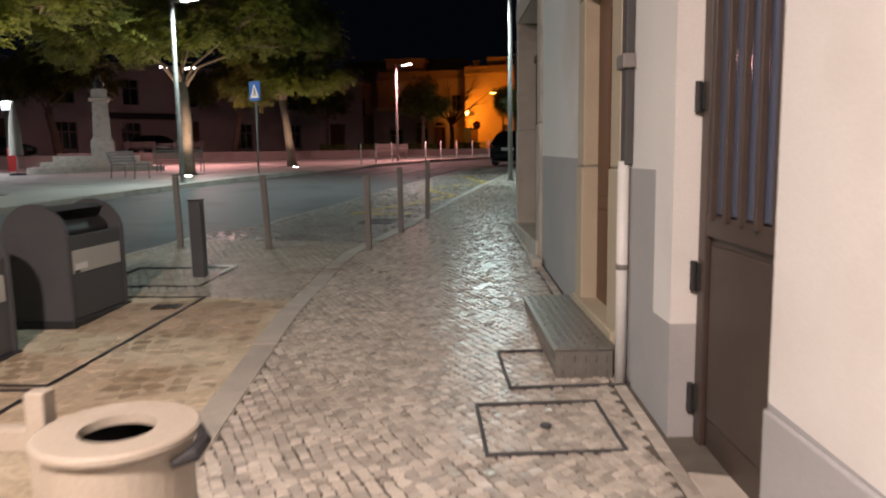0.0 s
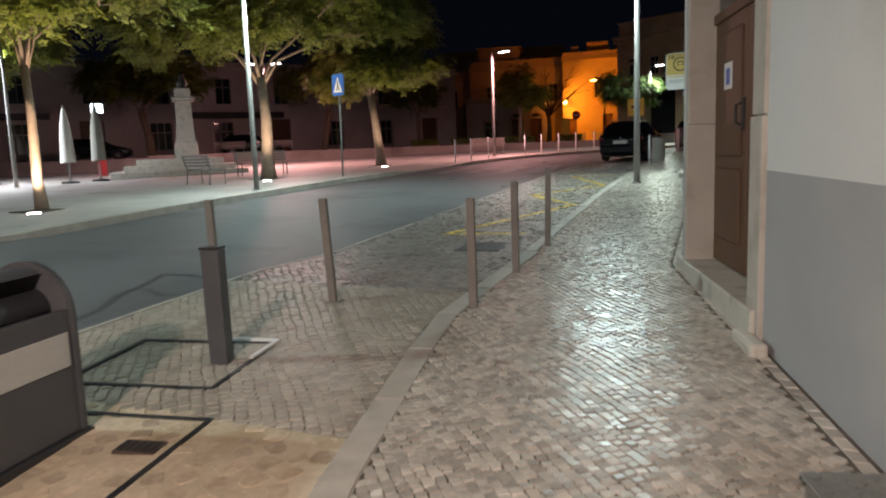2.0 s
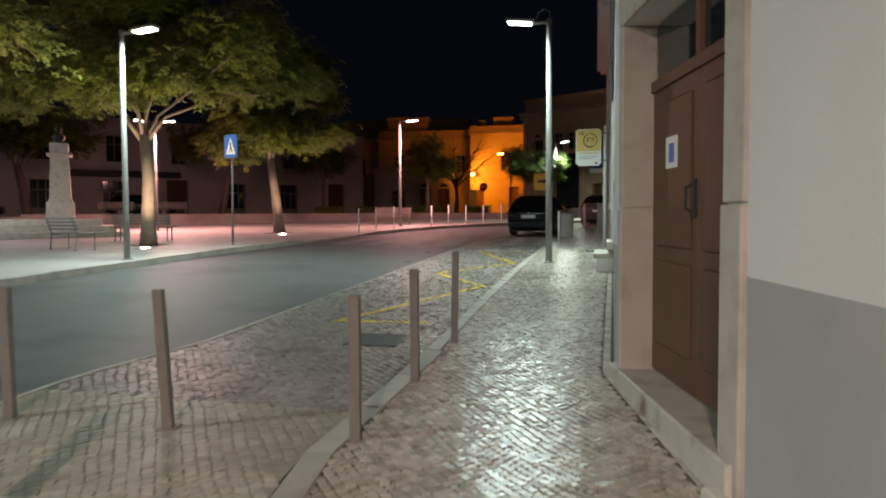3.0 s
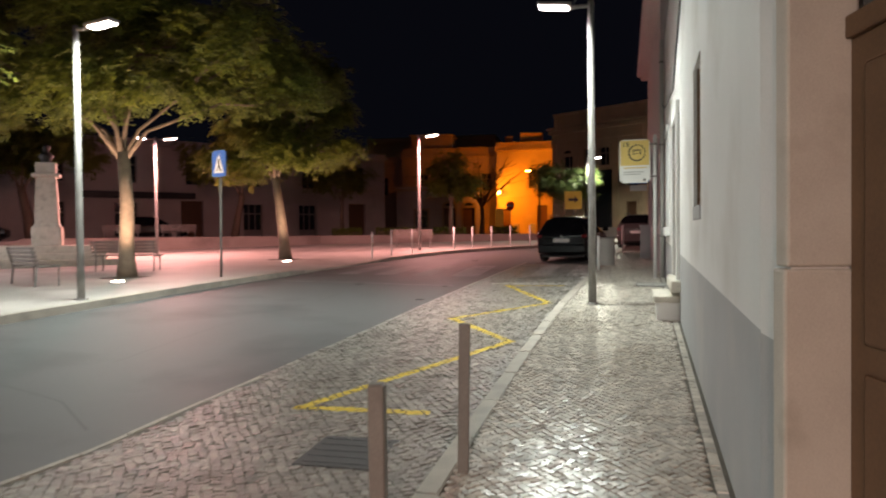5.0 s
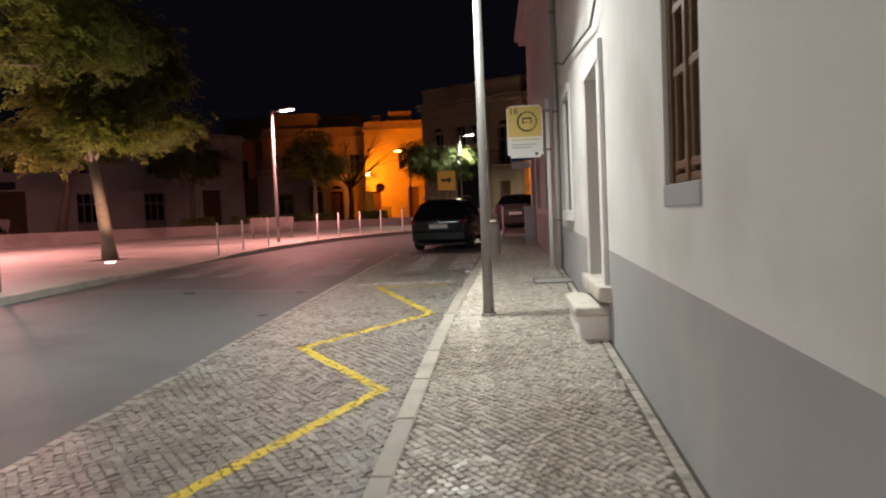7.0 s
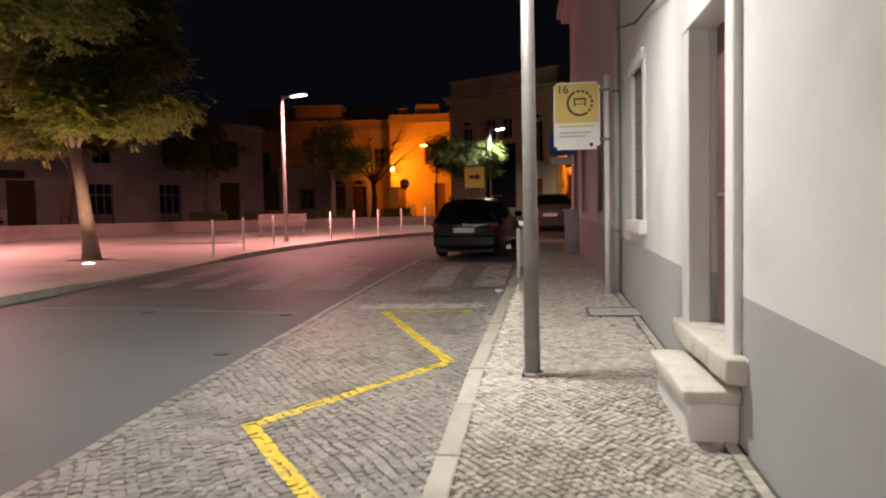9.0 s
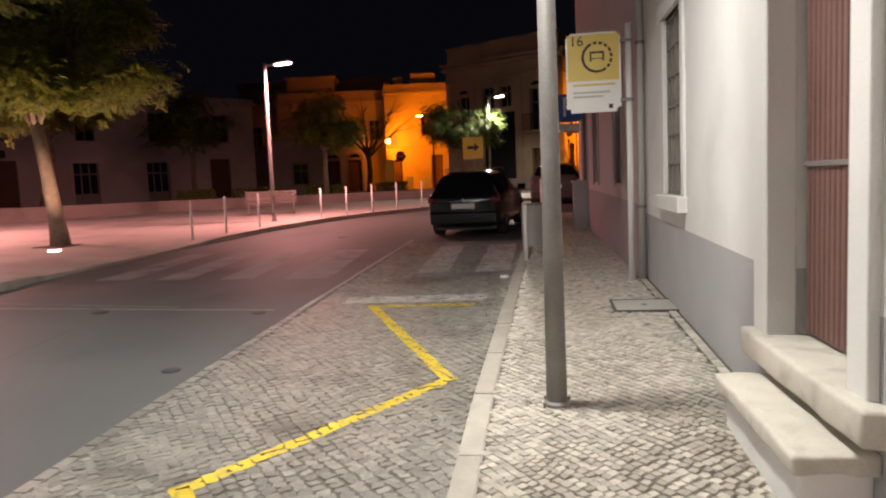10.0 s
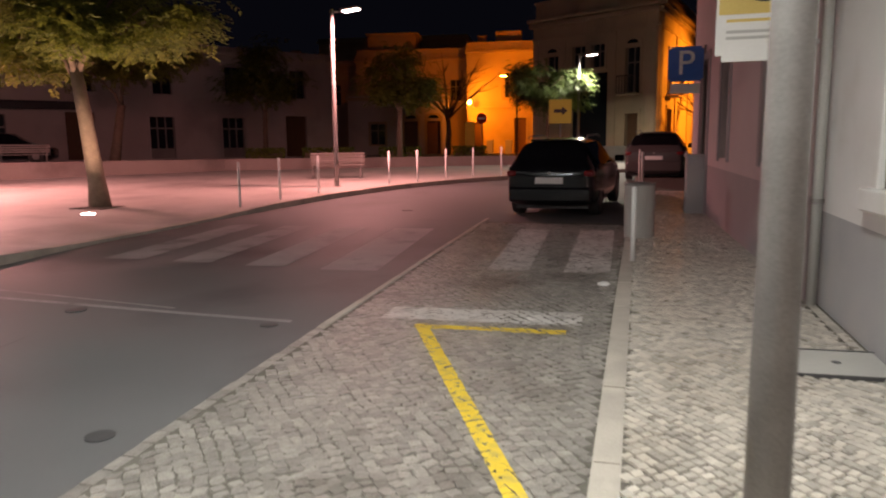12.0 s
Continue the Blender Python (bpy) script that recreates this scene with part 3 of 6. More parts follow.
def chipped(b, seed, amount):
    """Wears the edges of a stone: points pushed about by noise."""
    bmesh.ops.subdivide_edges(b, edges=[e for e in b.edges if e.calc_length() > 0.12], cuts=9, use_grid_fill=True)
    for v in b.verts:
        k = noise.noise_vector((v.co.x * 7 + seed, v.co.y * 7, v.co.z * 7)) + 0.5 * noise.noise_vector((v.co.x * 19, v.co.y * 19 + seed, v.co.z * 19))
        v.co += k * amount
    return b


tagged(part("sill_door_stone", chipped(box(6.70, 8.42, -0.3, 0.13, 1.28, 1.44, 0.025, seg=3), 3, 0.010), STEP_STONE, m=B, smooth=True), "worn rounded stone door sill", "sill", kind="structure")
sp = thing("stone_step", "whitewashed block step with a worn stone slab on top", "step", B)
part("body", chipped(box(6.87, 8.02, 0.0, 0.31, 0.6, 1.135, 0.015), 5, 0.006), WHITE_WALL, sp, smooth=True)
part("tread", chipped(box(6.79, 8.08, 0.0, 0.36, 1.135, 1.23, 0.022, seg=3), 8, 0.011), STEP_STONE, sp, smooth=True)

# sash window with small panes
w2 = thing("window_2", "white-framed window with small panes and iron bars", "window", B, kind="structure")
part("pane", box(10.74, 11.6, -0.07, -0.06, 2.22, 3.98), glass("greyish_pane", (0.40, 0.40, 0.38), 0.35), w2)
for a, c, z0, z1 in ((10.6, 10.73, 2.1, 4.13), (11.61, 11.74, 2.1, 4.13)):
    part("surround_side", box(a, c, -0.12, 0.025, z0, z1, 0.01), WHITE_WALL, w2)
part("surround_top", box(10.6, 11.74, -0.12, 0.05, 4.0, 4.14, 0.01), WHITE_WALL, w2)
part("sill", box(10.56, 11.78, -0.12, 0.09, 2.04, 2.2, 0.015), WHITE_WALL, w2)
for i in range(5):
    s = 10.74 + i * 0.215
    part("sash_bar", box(s - 0.013, s + 0.013, -0.055, -0.02, 2.2, 4.0, 0.003), POST_PAINT, w2)
for i in range(7):
    z = 2.22 + i * 0.293
    part("sash_bar", box(10.72, 11.62, -0.05, -0.025, z - 0.012, z + 0.012, 0.003), POST_PAINT, w2)

# windows of the pinkish house
for k, (a, c, z0, z1) in enumerate(((1.3, 2.1, 2.3, 4.2), (4.4, 5.2, 2.3, 4.2), (6.6, 7.6, 1.2, 4.0))):
    w = thing("window_pink_%s" % "abc"[k] if k < 2 else "door_pink", "dark shuttered opening with a stone surround", "window", C, kind="structure")
    part("shutter", box(a, c, -0.2, -0.14, z0, z1, 0.01), BROWN_WOOD, w)
    for p, q in ((a - 0.12, a), (c, c + 0.12)):
        part("surround_side", box(p, q, -0.1, 0.03, z0 - 0.05, z1, 0.008), PINK_DADO, w)
    part("surround_top", box(a - 0.12, c + 0.12, -0.1, 0.035, z1 + 0.002, z1 + 0.14, 0.008), PINK_DADO, w)
rp = thing("rain_pipe", "dark rain pipe at the joint of two houses", "pipe", B)
part("pipe", tube([(12.9, 0.07, 1.1), (12.9, 0.07, 6.3)], 0.045, 12), PALE_PANEL, rp, smooth=True)
for z in (2.0, 4.0, 5.8):
    part("clip", tube([(12.9, 0.07, z), (12.9, 0.07, z + 0.04)], 0.055, 12), GALV, rp)
cb = thing("wall_cable", "slack cable strung along the house wall", "cable", B)
pts = [(2.0, 0.06, 5.9), (4.5, 0.06, 5.2), (6.0, 0.07, 4.5), (7.2, 0.07, 4.12), (9, 0.07, 4.3), (11, 0.06, 4.5), (12.9, 0.06, 4.9)]
part("cable", tube(pts, 0.014, 6), DARK_PLASTIC, cb, smooth=True)


# ---- street furniture on the near side ----
def post_bollard():
    th = thing("bollard", "slim square brown-grey metal bollard", "bollard", group="bollards round the corner")
    b = box(-0.035, 0.035, -0.035, 0.035, -0.06, 0.965, 0.006)
    part("post", b, POST_PAINT, th)
    part("cap", box(-0.03, 0.03, -0.03, 0.03, 0.965, 0.972, 0.002), GALV, th)
    part("foot_plate", box(-0.07, 0.07, -0.07, 0.07, -0.05, 0.008, 0.003), POST_PAINT, th)
    return th


first = post_bollard()
spots = [(-2.50, 7.77), (-2.54, 9.13), (-2.60, 10.61), (-3.87, 7.70), (-5.16, 7.62), (-4.9, -0.6)]
first.matrix_world = pose(*spots[0], top_z(spots[0][1]) - 0.03, 0, 0, 12)
for k, (x, y) in enumerate(spots[1:]):
    z = top_z(y) - 0.03 if x > -2.8 else road_z(x, y) + 0.008
    copy_thing(first, pose(x, y, z, [1.0, -1.2, 2.0, 0, 0][k], [0, 1.0, -2.2, -1.0, 0][k], 10 + 3 * k))

# wide dark post by the bins
wp = tagged(thing("access_post", "short wide dark grey post beside the bins", "post", pose(-3.76, 6.03, road_z(-3.76, 6.03) + 0.008, 0, -0.6, 12)))
part("post", box(-0.068, 0.068, -0.058, 0.058, -0.05, 0.82, 0.012), BIN_GREY, wp)
part("cap", box(-0.073, 0.073, -0.063, 0.063, 0.82, 0.835, 0.005), BIN_DARK, wp)

# flat frames of the bin lids in the paving
for cx, cy, hx, hy, rz in ((-4.11, 5.93, 0.59, 0.48, 10.5), (-3.90, 3.88, 1.0, 1.175, 10), (-3.49, 1.53, 1.0, 1.175, 10)):
    fl = tagged(thing("pit_frame", "dark steel frame of a bin pit set in the paving", "pit frame", pose(cx, cy, road_z(cx, cy) + 0.026, 2.8, 0, rz)), group="pit frames")
    for a in ((-hx, hx, -hy, -hy + 0.04), (-hx, hx, hy - 0.04, hy), (-hx, -hx + 0.04, -hy + 0.04, hy - 0.04), (hx - 0.04, hx, -hy + 0.04, hy - 0.04)):
        part("frame_bar", box(*a, -0.04, -0.004, 0.003), BIN_DARK, fl)


ca = thing("corner_angle", "bare white metal angle set in the paving", "metal angle", pose(-3.62, 6.54, road_z(-3.62, 6.54) + 0.022, 2.8, 0, 8))
part("long_arm", box(-0.035, 0.0, -0.42, 0.0, -0.02, 0.012, 0.003), WHITE_PLASTIC, ca)
part("short_arm", box(-0.4, -0.036, -0.035, 0.0, -0.02, 0.012, 0.003), WHITE_PLASTIC, ca)
dg = thing("drain_grate", "small dark drain grate in the brown paving", "grate", pose(-3.25, 4.78, road_z(-3.25, 4.78) + 0.018, 2.8, 0, 12))
part("frame", box(-0.12, 0.12, -0.07, 0.07, -0.02, 0.006, 0.003), DARK_METAL, dg)
for i in range(5):
    part("slot", box(-0.1 + i * 0.045, -0.08 + i * 0.045, -0.055, 0.055, 0.0065, 0.009), BIN_DARK, dg)

# big recycling bins with a rounded hood
def recycling_bin():
    th = thing("recycling_bin", "dark grey steel recycling bin with a rounded hood", "bin", group="recycling bins")
    w, d, h, r = 0.43, 0.285, 0.69, 0.285
    side = [(-d, 0), (d, 0), (d, h)] + [(r * math.cos(a), h + r * math.sin(a)) for a in [math.pi * i / 14 for i in range(1, 14)]] + [(-d, h)]
    for y0, y1 in ((-w, -w + 0.05), (w - 0.05, w)):
        b = extrude_xz(side, y0, y1)
        bmesh.ops.bevel(b, geom=[e for e in b.edges if e.calc_length() > 0.06], offset=0.008, segments=2, affect="EDGES")
        part("side_panel", b, BIN_GREY, th)
    part("front_panel", box(d - 0.06, d - 0.012, -w + 0.05, w - 0.05, 0.02, h + 0.02, 0.006), BIN_GREY, th)
    part("back_panel", box(-d + 0.012, -d + 0.06, -w + 0.05, w - 0.05, 0.02, h, 0.006), BIN_GREY, th)
    hood = bmesh.new()
    prev = None
    for i in range(13):
        a = math.pi * (0.33 + 0.67 * i / 12)
        row = [hood.verts.new(((r - 0.03) * math.cos(a), y, h + (r - 0.03) * math.sin(a))) for y in (-w + 0.05, w - 0.05)]
        if prev:
            hood.faces.new((prev[0], prev[1], row[1], row[0]))
        prev = row
    part("hood", hood, BIN_GREY, th, smooth=True)
    drum = bmesh.new()
    prev = None
    for i in range(9):
        a = math.pi * (-0.02 + 0.36 * i / 8)
        row = [drum.verts.new(((r - 0.14) * math.cos(a) + 0.02, y, h + 0.02 + (r - 0.16) * math.sin(a))) for y in (-w + 0.05, w - 0.05)]
        if prev:
            drum.faces.new((prev[0], prev[1], row[1], row[0]))
        prev = row
    part("drum", drum, BIN_DARK, th, "black inner drum in the mouth", smooth=True)
    lb = part("label_panel", box(d - 0.012, d - 0.004, -w + 0.06, w - 0.08, h - 0.29, h - 0.10, 0.003), PALE_PANEL, th, "pale information panel")
    part("sticker", box(d - 0.004, d - 0.002, -w + 0.09, -w + 0.26, h - 0.26, h - 0.21), SIGN_WHITE, lb)
    part("mark", box(d - 0.004, d - 0.002, -w + 0.08, -w + 0.15, h - 0.285, h - 0.265), SIGN_BLACK, lb)
    part("base", box(-d - 0.02, d + 0.02, -w - 0.02, w + 0.02, -0.06, 0.02, 0.01), BIN_DARK, th)
    return th


rb = recycling_bin()
rb.matrix_world = pose(-3.94, 4.41, road_z(-4.06, 4.42) + 0.03, 0, 0, 11)
copy_thing(rb, pose(-3.72, 2.98, road_z(-3.86, 2.98) + 0.03, 0, 0, 11))
copy_thing(rb, pose(-3.56, 1.46, road_z(-3.62, 1.45) + 0.03, 0, 0, 11))

# round litter bin with a flat collar
lz = top_z(0.95)
lt = thing("litter_bin", "beige round metal litter bin with a flat collar lid", "litter bin", pose(-0.48, 0.96, lz + 0.02))
part("drum", lathe([(0.19, 0.02), (0.19, 0.72), (0.175, 0.725), (0.175, 0.1)], 40, close=False), BEIGE_METAL, lt, smooth=False)
part("collar", lathe([(0.098, 0.728), (0.1, 0.752), (0.205, 0.756), (0.212, 0.750), (0.212, 0.734), (0.1, 0.726)], 48, close=False), BEIGE_METAL, lt)
part("liner", lathe([(0.001, 0.2), (0.17, 0.2), (0.17, 0.722), (0.165, 0.722), (0.165, 0.22), (0.001, 0.22)], 32, close=False), BIN_DARK, lt)
part("bag_edge", tube([(0.19, 0.09, 0.74), (0.225, 0.06, 0.72), (0.23, 0.0, 0.70), (0.2, -0.05, 0.69)], [0.012, 0.02, 0.022, 0.01], 8), BIN_DARK, lt, "black plastic bag edge")
part("base", lathe([(0.15, -0.05), (0.15, 0.03)], 32), BIN_DARK, lt)
# beige rail next to it
rl = thing("street_rail", "beige painted metal rail with two bars", "rail", pose(-0.80, 1.02, top_z(1.0) - 0.03, 0, 0, 12))
for x in (0.0, -1.3):
    part("post", box(x - 0.03, x + 0.03, -0.03, 0.03, -0.05, 0.86, 0.006), BEIGE_METAL, rl)
part("bar", box(-1.4, -0.01, -0.025, 0.025, 0.68, 0.75, 0.006), BEIGE_METAL, rl)
part("bar", box(-1.4, -0.01, -0.025, 0.025, 0.40, 0.47, 0.006), BEIGE_METAL, rl)


# cover frames in the pavement
def pavement_cover(x, y, rz, w, d, label, slope=2.85):
    th = thing("inspection_cover", label, "inspection cover", pose(x, y, top_z(y) + 0.006, slope, 0, rz))
    for a in ((-w, w, -d, -d + 0.017), (-w, w, d - 0.017, d), (-w, -w + 0.017, -d + 0.017, d - 0.017), (w - 0.017, w, -d + 0.017, d - 0.017)):
        part("frame_bar", box(*a, -0.03, 0.008, 0.003), DARK_PLASTIC, th)
    part("lift_hole", lathe([(0.03, -0.03), (0.03, 0.007), (0.02, 0.008)], 16), DARK_PLASTIC, th)
    return th


pavement_cover(0.40, 2.95, 18, 0.34, 0.31, "cobble-filled inspection cover with a dark steel frame")
pavement_cover(0.36, 3.85, 18, 0.36, 0.34, "cobble-filled inspection cover half under a step")
ic = pavement_cover(-1.75, 20.98, 3, 0.32, 0.27, "pale concrete inspection cover near the wall", 2.3)
part("slab", box(-0.295, 0.295, -0.245, 0.245, -0.02, 0.005, 0.003), CONCRETE, ic)


# ---- street lamps ----
def street_lamp(x, y, z, h, head_dirs, lens, tilt=6.0):
    th = thing("street_lamp", "tall plain steel street lamp, lit", "street lamp", pose(x, y, z), group="street lamps")
    part("pole", tube([(0, 0, -0.05), (0, 0, 0.9), (0, 0, h)], [0.068, 0.062, 0.048], 20), GALV, th, smooth=True)
    part("base_collar", lathe([(0.085, -0.02), (0.085, 0.015), (0.07, 0.03)], 20), GALV, th)
    for k in range(4):
        a = math.pi / 4 + k * math.pi / 2
        part("bolt", lathe([(0.012, 0), (0.012, 0.03), (0.006, 0.035)], 8), POST_PAINT, th, m=pose(0.105 * math.cos(a), 0.105 * math.sin(a), 0))
    for deg in head_dirs:
        hm = pose(0, 0, h - 0.08, 0, 0, deg)
        part("arm", box(-0.05, 0.34, -0.03, 0.03, -0.02, 0.03, 0.01), GALV, th, m=hm)
        hd = part("head", box(0.3, 0.86, -0.14, 0.14, -0.035, 0.03, 0.02), GALV, th, m=hm @ pose(0, 0, 0, 0, -tilt, 0))
        part("lens", box(0.36, 0.82, -0.11, 0.11, -0.05, -0.036, 0.004), lens, hd, "bright white lamp lens")
    return th


street_lamp(-2.6, 18.03, top_z(18.03), 4.9, [182], LENS)
street_lamp(-11.42, 16.36, square_z(-11.42, 16.36), 4.88, [0], LENS)
street_lamp(-11.59, 34.55, square_z(-11.59, 34.55), 4.88, [0], LENS_PINK)
street_lamp(-21.5, 30.35, square_z(-21.5, 30.35), 4.88, [35, 215], LENS_PINK)
street_lamp(-28.0, 16.5, square_z(-28, 16.5), 4.88, [0, 180], LENS)
street_lamp(-23.4, 18.8, square_z(-23.4, 18.8), 4.88, [165], LENS)
street_lamp(-6.4, 50.2, square_z(-6.4, 50.2), 4.9, [0], LENS)
street_lamp(-11.42, 3.6, square_z(-11.42, 3.6), 4.88, [0], LENS)
sl = thing("wire_loop", "thin dark cable loop on top of a lamp pole", "cable", pose(-2.6, 18.03, top_z(18.03) + 4.9))
part("cable", tube([(0, 0, -0.05), (0.02, 0, 0.12), (-0.1, 0, 0.2), (-0.22, 0, 0.12), (-0.28, 0, -0.05)], 0.012, 6), DARK_PLASTIC, sl, smooth=True)
for sx, sy in ((-13.55, 12.0), (-13.42, 19.42), (-13.8, 27.53)):
    ul = thing("ground_uplight", "round uplight set flush in the paving, lit", "uplight", pose(sx, sy, square_z(sx, sy)), group="ground uplights")
    part("ring", lathe([(0.17, -0.05), (0.17, 0.008), (0.13, 0.012)], 24), GALV, ul)
    part("lens", lathe([(0.13, 0.0), (0.13, 0.02), (0.06, 0.03)], 24), UP_LENS, ul, "glowing white lens")

# ---- signs ----
bs = thing("bus_stop_sign", "yellow and white bus stop flag on a white pole", "bus stop sign", pose(-1.74, 22.45, top_z(22.45) - 0.01))
part("pole", tube([(0, 0, -0.03), (0, 0, 3.12)], 0.038, 16), WHITE_PLASTIC, bs, smooth=True)
part("base_plate", lathe([(0.07, 0), (0.07, 0.012)], 16), WHITE_PLASTIC, bs)
for z in (2.2, 2.9):
    part("clamp", box(-0.1, 0.045, -0.045, 0.045, z, z + 0.04, 0.006), GALV, bs)
fb = box(-0.74, -0.09, -0.012, 0.012, 2.09, 3.04)
bmesh.ops.bevel(fb, geom=[e for e in fb.edges if abs(e.verts[0].co.y - e.verts[1].co.y) > 0.01], offset=0.05, segments=4, affect="EDGES")
flag = part("flag", fb, SIGN_WHITE, bs)
yb = box(-0.72, -0.11, -0.017, -0.0135, 2.47, 3.02)
part("yellow_field", yb, SIGN_YELLOW, flag)
for k in range(16):
    a0, a1 = 2 * math.pi * k / 16, 2 * math.pi * (k + (0.66 if k < 5 or k > 12 else 1.0)) / 16
    q = bmesh.new()
    ring = [(0.155, a0), (0.185, a0), (0.185, (a0 + a1) / 2), (0.185, a1), (0.155, a1), (0.155, (a0 + a1) / 2)]
    lo = [q.verts.new((-0.37 + r * math.cos(a), -0.0172, 2.745 + r * math.sin(a))) for r, a in ring]
    hi = [q.verts.new((-0.37 + r * math.cos(a), -0.020, 2.745 + r * math.sin(a))) for r, a in ring]
    q.faces.new(hi)
    for i in range(6):
        q.faces.new((lo[i], lo[(i + 1) % 6], hi[(i + 1) % 6], hi[i]))
    bmesh.ops.recalc_face_normals(q, faces=q.faces[:])
    part("ring_dash", q, SIGN_BLACK, flag)
bus = box(-0.455, -0.285, -0.0195, -0.0172, 2.79, 2.815)
box(-0.455, -0.435, -0.0195, -0.0172, 2.7, 2.79, bm=bus)
box(-0.305, -0.285, -0.0195, -0.0172, 2.7, 2.79, bm=bus)
box(-0.435, -0.305, -0.0195, -0.0172, 2.725, 2.735, bm=bus)
part("bus_pictogram", bus, SIGN_BLACK, flag)
text_part("number", "16", 0.17, SIGN_BLACK, flag, pose(-0.61, -0.0182, 2.94, 90, 0, 0))
for z, w in ((2.42, 0.5), (2.33, 0.44), (2.28, 0.36)):
    part("text_bar", box(-0.66, -0.66 + w, -0.0145, -0.0125, z - 0.012, z + 0.012), SIGN_YELLOW if z > 2.4 else PALE_PANEL, flag)
part("mark", box(-0.24, -0.19, -0.0145, -0.0125, 2.13, 2.18), SIGN_BLACK, flag)

xs_ = thing("crossing_sign", "blue square pedestrian crossing sign on a thin pole", "road sign", pose(-11.78, 21.0, square_z(-11.78, 21.0), 0, 1.0, -20))
part("pole", tube([(0, 0, -0.03), (0, 0, 3.05)], 0.03, 12), GALV, xs_, smooth=True)
pb = box(-0.27, 0.27, -0.05, -0.035, 2.42, 3.05)
bmesh.ops.bevel(pb, geom=[e for e in pb.edges if abs(e.verts[0].co.y - e.verts[1].co.y) > 0.005], offset=0.04, segments=3, affect="EDGES")
pl = part("plate", pb, SIGN_BLUE, xs_)
tri = extrude_xz([(-0.2, 2.51), (0.2, 2.51), (0.0, 2.97)], -0.056, -0.0505)
part("triangle", tri, SIGN_WHITE, pl)
part("figure", extrude_xz([(-0.09, 2.55), (-0.05, 2.55), (0.0, 2.66), (0.06, 2.55), (0.1, 2.55), (0.03, 2.72), (0.02, 2.84), (-0.03, 2.84), (-0.02, 2.7)], -0.06, -0.0565), SIGN_BLACK, pl)

ps = thing("parking_sign", "blue parking sign with a white letter on a pole", "road sign", pose(-2.1, 30.0, top_z(30.0) - 0.01))
part("pole", tube([(0, 0, -0.03), (0, 0, 3.0)], 0.032, 12), GALV, ps, smooth=True)
pb = box(-0.64, -0.03, -0.05, -0.035, 2.36, 2.98)
bmesh.ops.bevel(pb, geom=[e for e in pb.edges if abs(e.verts[0].co.y - e.verts[1].co.y) > 0.005], offset=0.04, segments=3, affect="EDGES")
pl = part("plate", pb, SIGN_BLUE, ps)
text_part("letter", "P", 0.62, SIGN_WHITE, pl, pose(-0.335, -0.052, 2.67, 90, 0, 0))
part("sub_plate", box(-0.6, -0.08, -0.05, -0.037, 2.14, 2.32, 0.004), SIGN_WHITE, ps)
part("arm", box(-0.6, 0.03, -0.036, -0.02, 2.64, 2.68), GALV, ps)
cbx = thing("utility_cabinet", "grey utility cabinet against the wall", "cabinet", pose(-2.2, 29.6, top_z(29.6) - 0.01, 0, 0, 2))
part("body", box(-0.18, 0.2, -0.26, 0.26, -0.02, 1.0, 0.012), GREY_WALL, cbx)
part("top", box(-0.21, 0.23, -0.29, 0.29, 1.0, 1.05, 0.012), GREY_WALL, cbx)
part("door", box(-0.15, 0.17, -0.272, -0.26, 0.15, 0.92, 0.004), GREY_WALL, cbx)

# thin white bollard and a litter drum at the crossing
def white_post(x, y, z, h=0.95):
    th = thing("white_bollard", "thin round pale metal bollard", "bollard", pose(x, y, z), group="pale bollards")
    part("post", tube([(0, 0, -0.05), (0, 0, h)], 0.03, 12), WHITE_PLASTIC, th, smooth=True)
    part("cap", lathe([(0.03, h), (0.026, h + 0.015), (0.01, h + 0.02)], 12), WHITE_PLASTIC, th)
    return th


white_post(-3.15, 24.4, top_z(24.4) - 0.01, 0.86)
for x, y in ((-3.2, 33.6), (-2.2, 33.8), (-3.3, 35.4)):
    white_post(x, y, top_z(y) - 0.01)
dr = thing("litter_drum", "grey round litter drum on the pavement", "litter bin", pose(-3.12, 26.4, top_z(26.4) - 0.01))
part("drum", lathe([(0.21, -0.02), (0.21, 0.74), (0.18, 0.75), (0.18, 0.3)], 28, close=False), CONCRETE, dr)
part("rim", lathe([(0.21, 0.74), (0.222, 0.755), (0.21, 0.775), (0.172, 0.775), (0.172, 0.74)], 28, close=False), GALV, dr, smooth=True)
part("floor", lathe([(0.001, 0.3), (0.17, 0.3)], 28, close=False), BIN_DARK, dr)
for x, y in ((-3.42, 23.6),):
    lb = thing("road_stud", "small pale stud at the kerb", "stud", pose(x, y, road_z(x, y) + 0.01))
    part("dome", lathe([(0.07, 0), (0.065, 0.02), (0.03, 0.035), (0.001, 0.04)], 16, close=False), WHITE_PLASTIC, lb, smooth=True)

# bollards and bench on the far kerb
fb0 = None
for x, y in ((-11.5, 29.4), (-11.42, 31.0), (-11.2, 32.6), (-10.45, 35.75), (-9.9, 36.75), (-9.28, 37.75), (-8.62, 38.7), (-7.9, 39.75), (-6.9, 41.2), (-5.6, 42.8)):
    m = pose(x, y, square_z(x, y) - 0.0)
    if fb0 is None:
        fb0 = white_post(x, y, square_z(x, y))
        tagged(fb0, "slim pale metal bollard along the curved kerb", "bollard", "bollards on the far kerb")
    else:
        copy_thing(fb0, m)


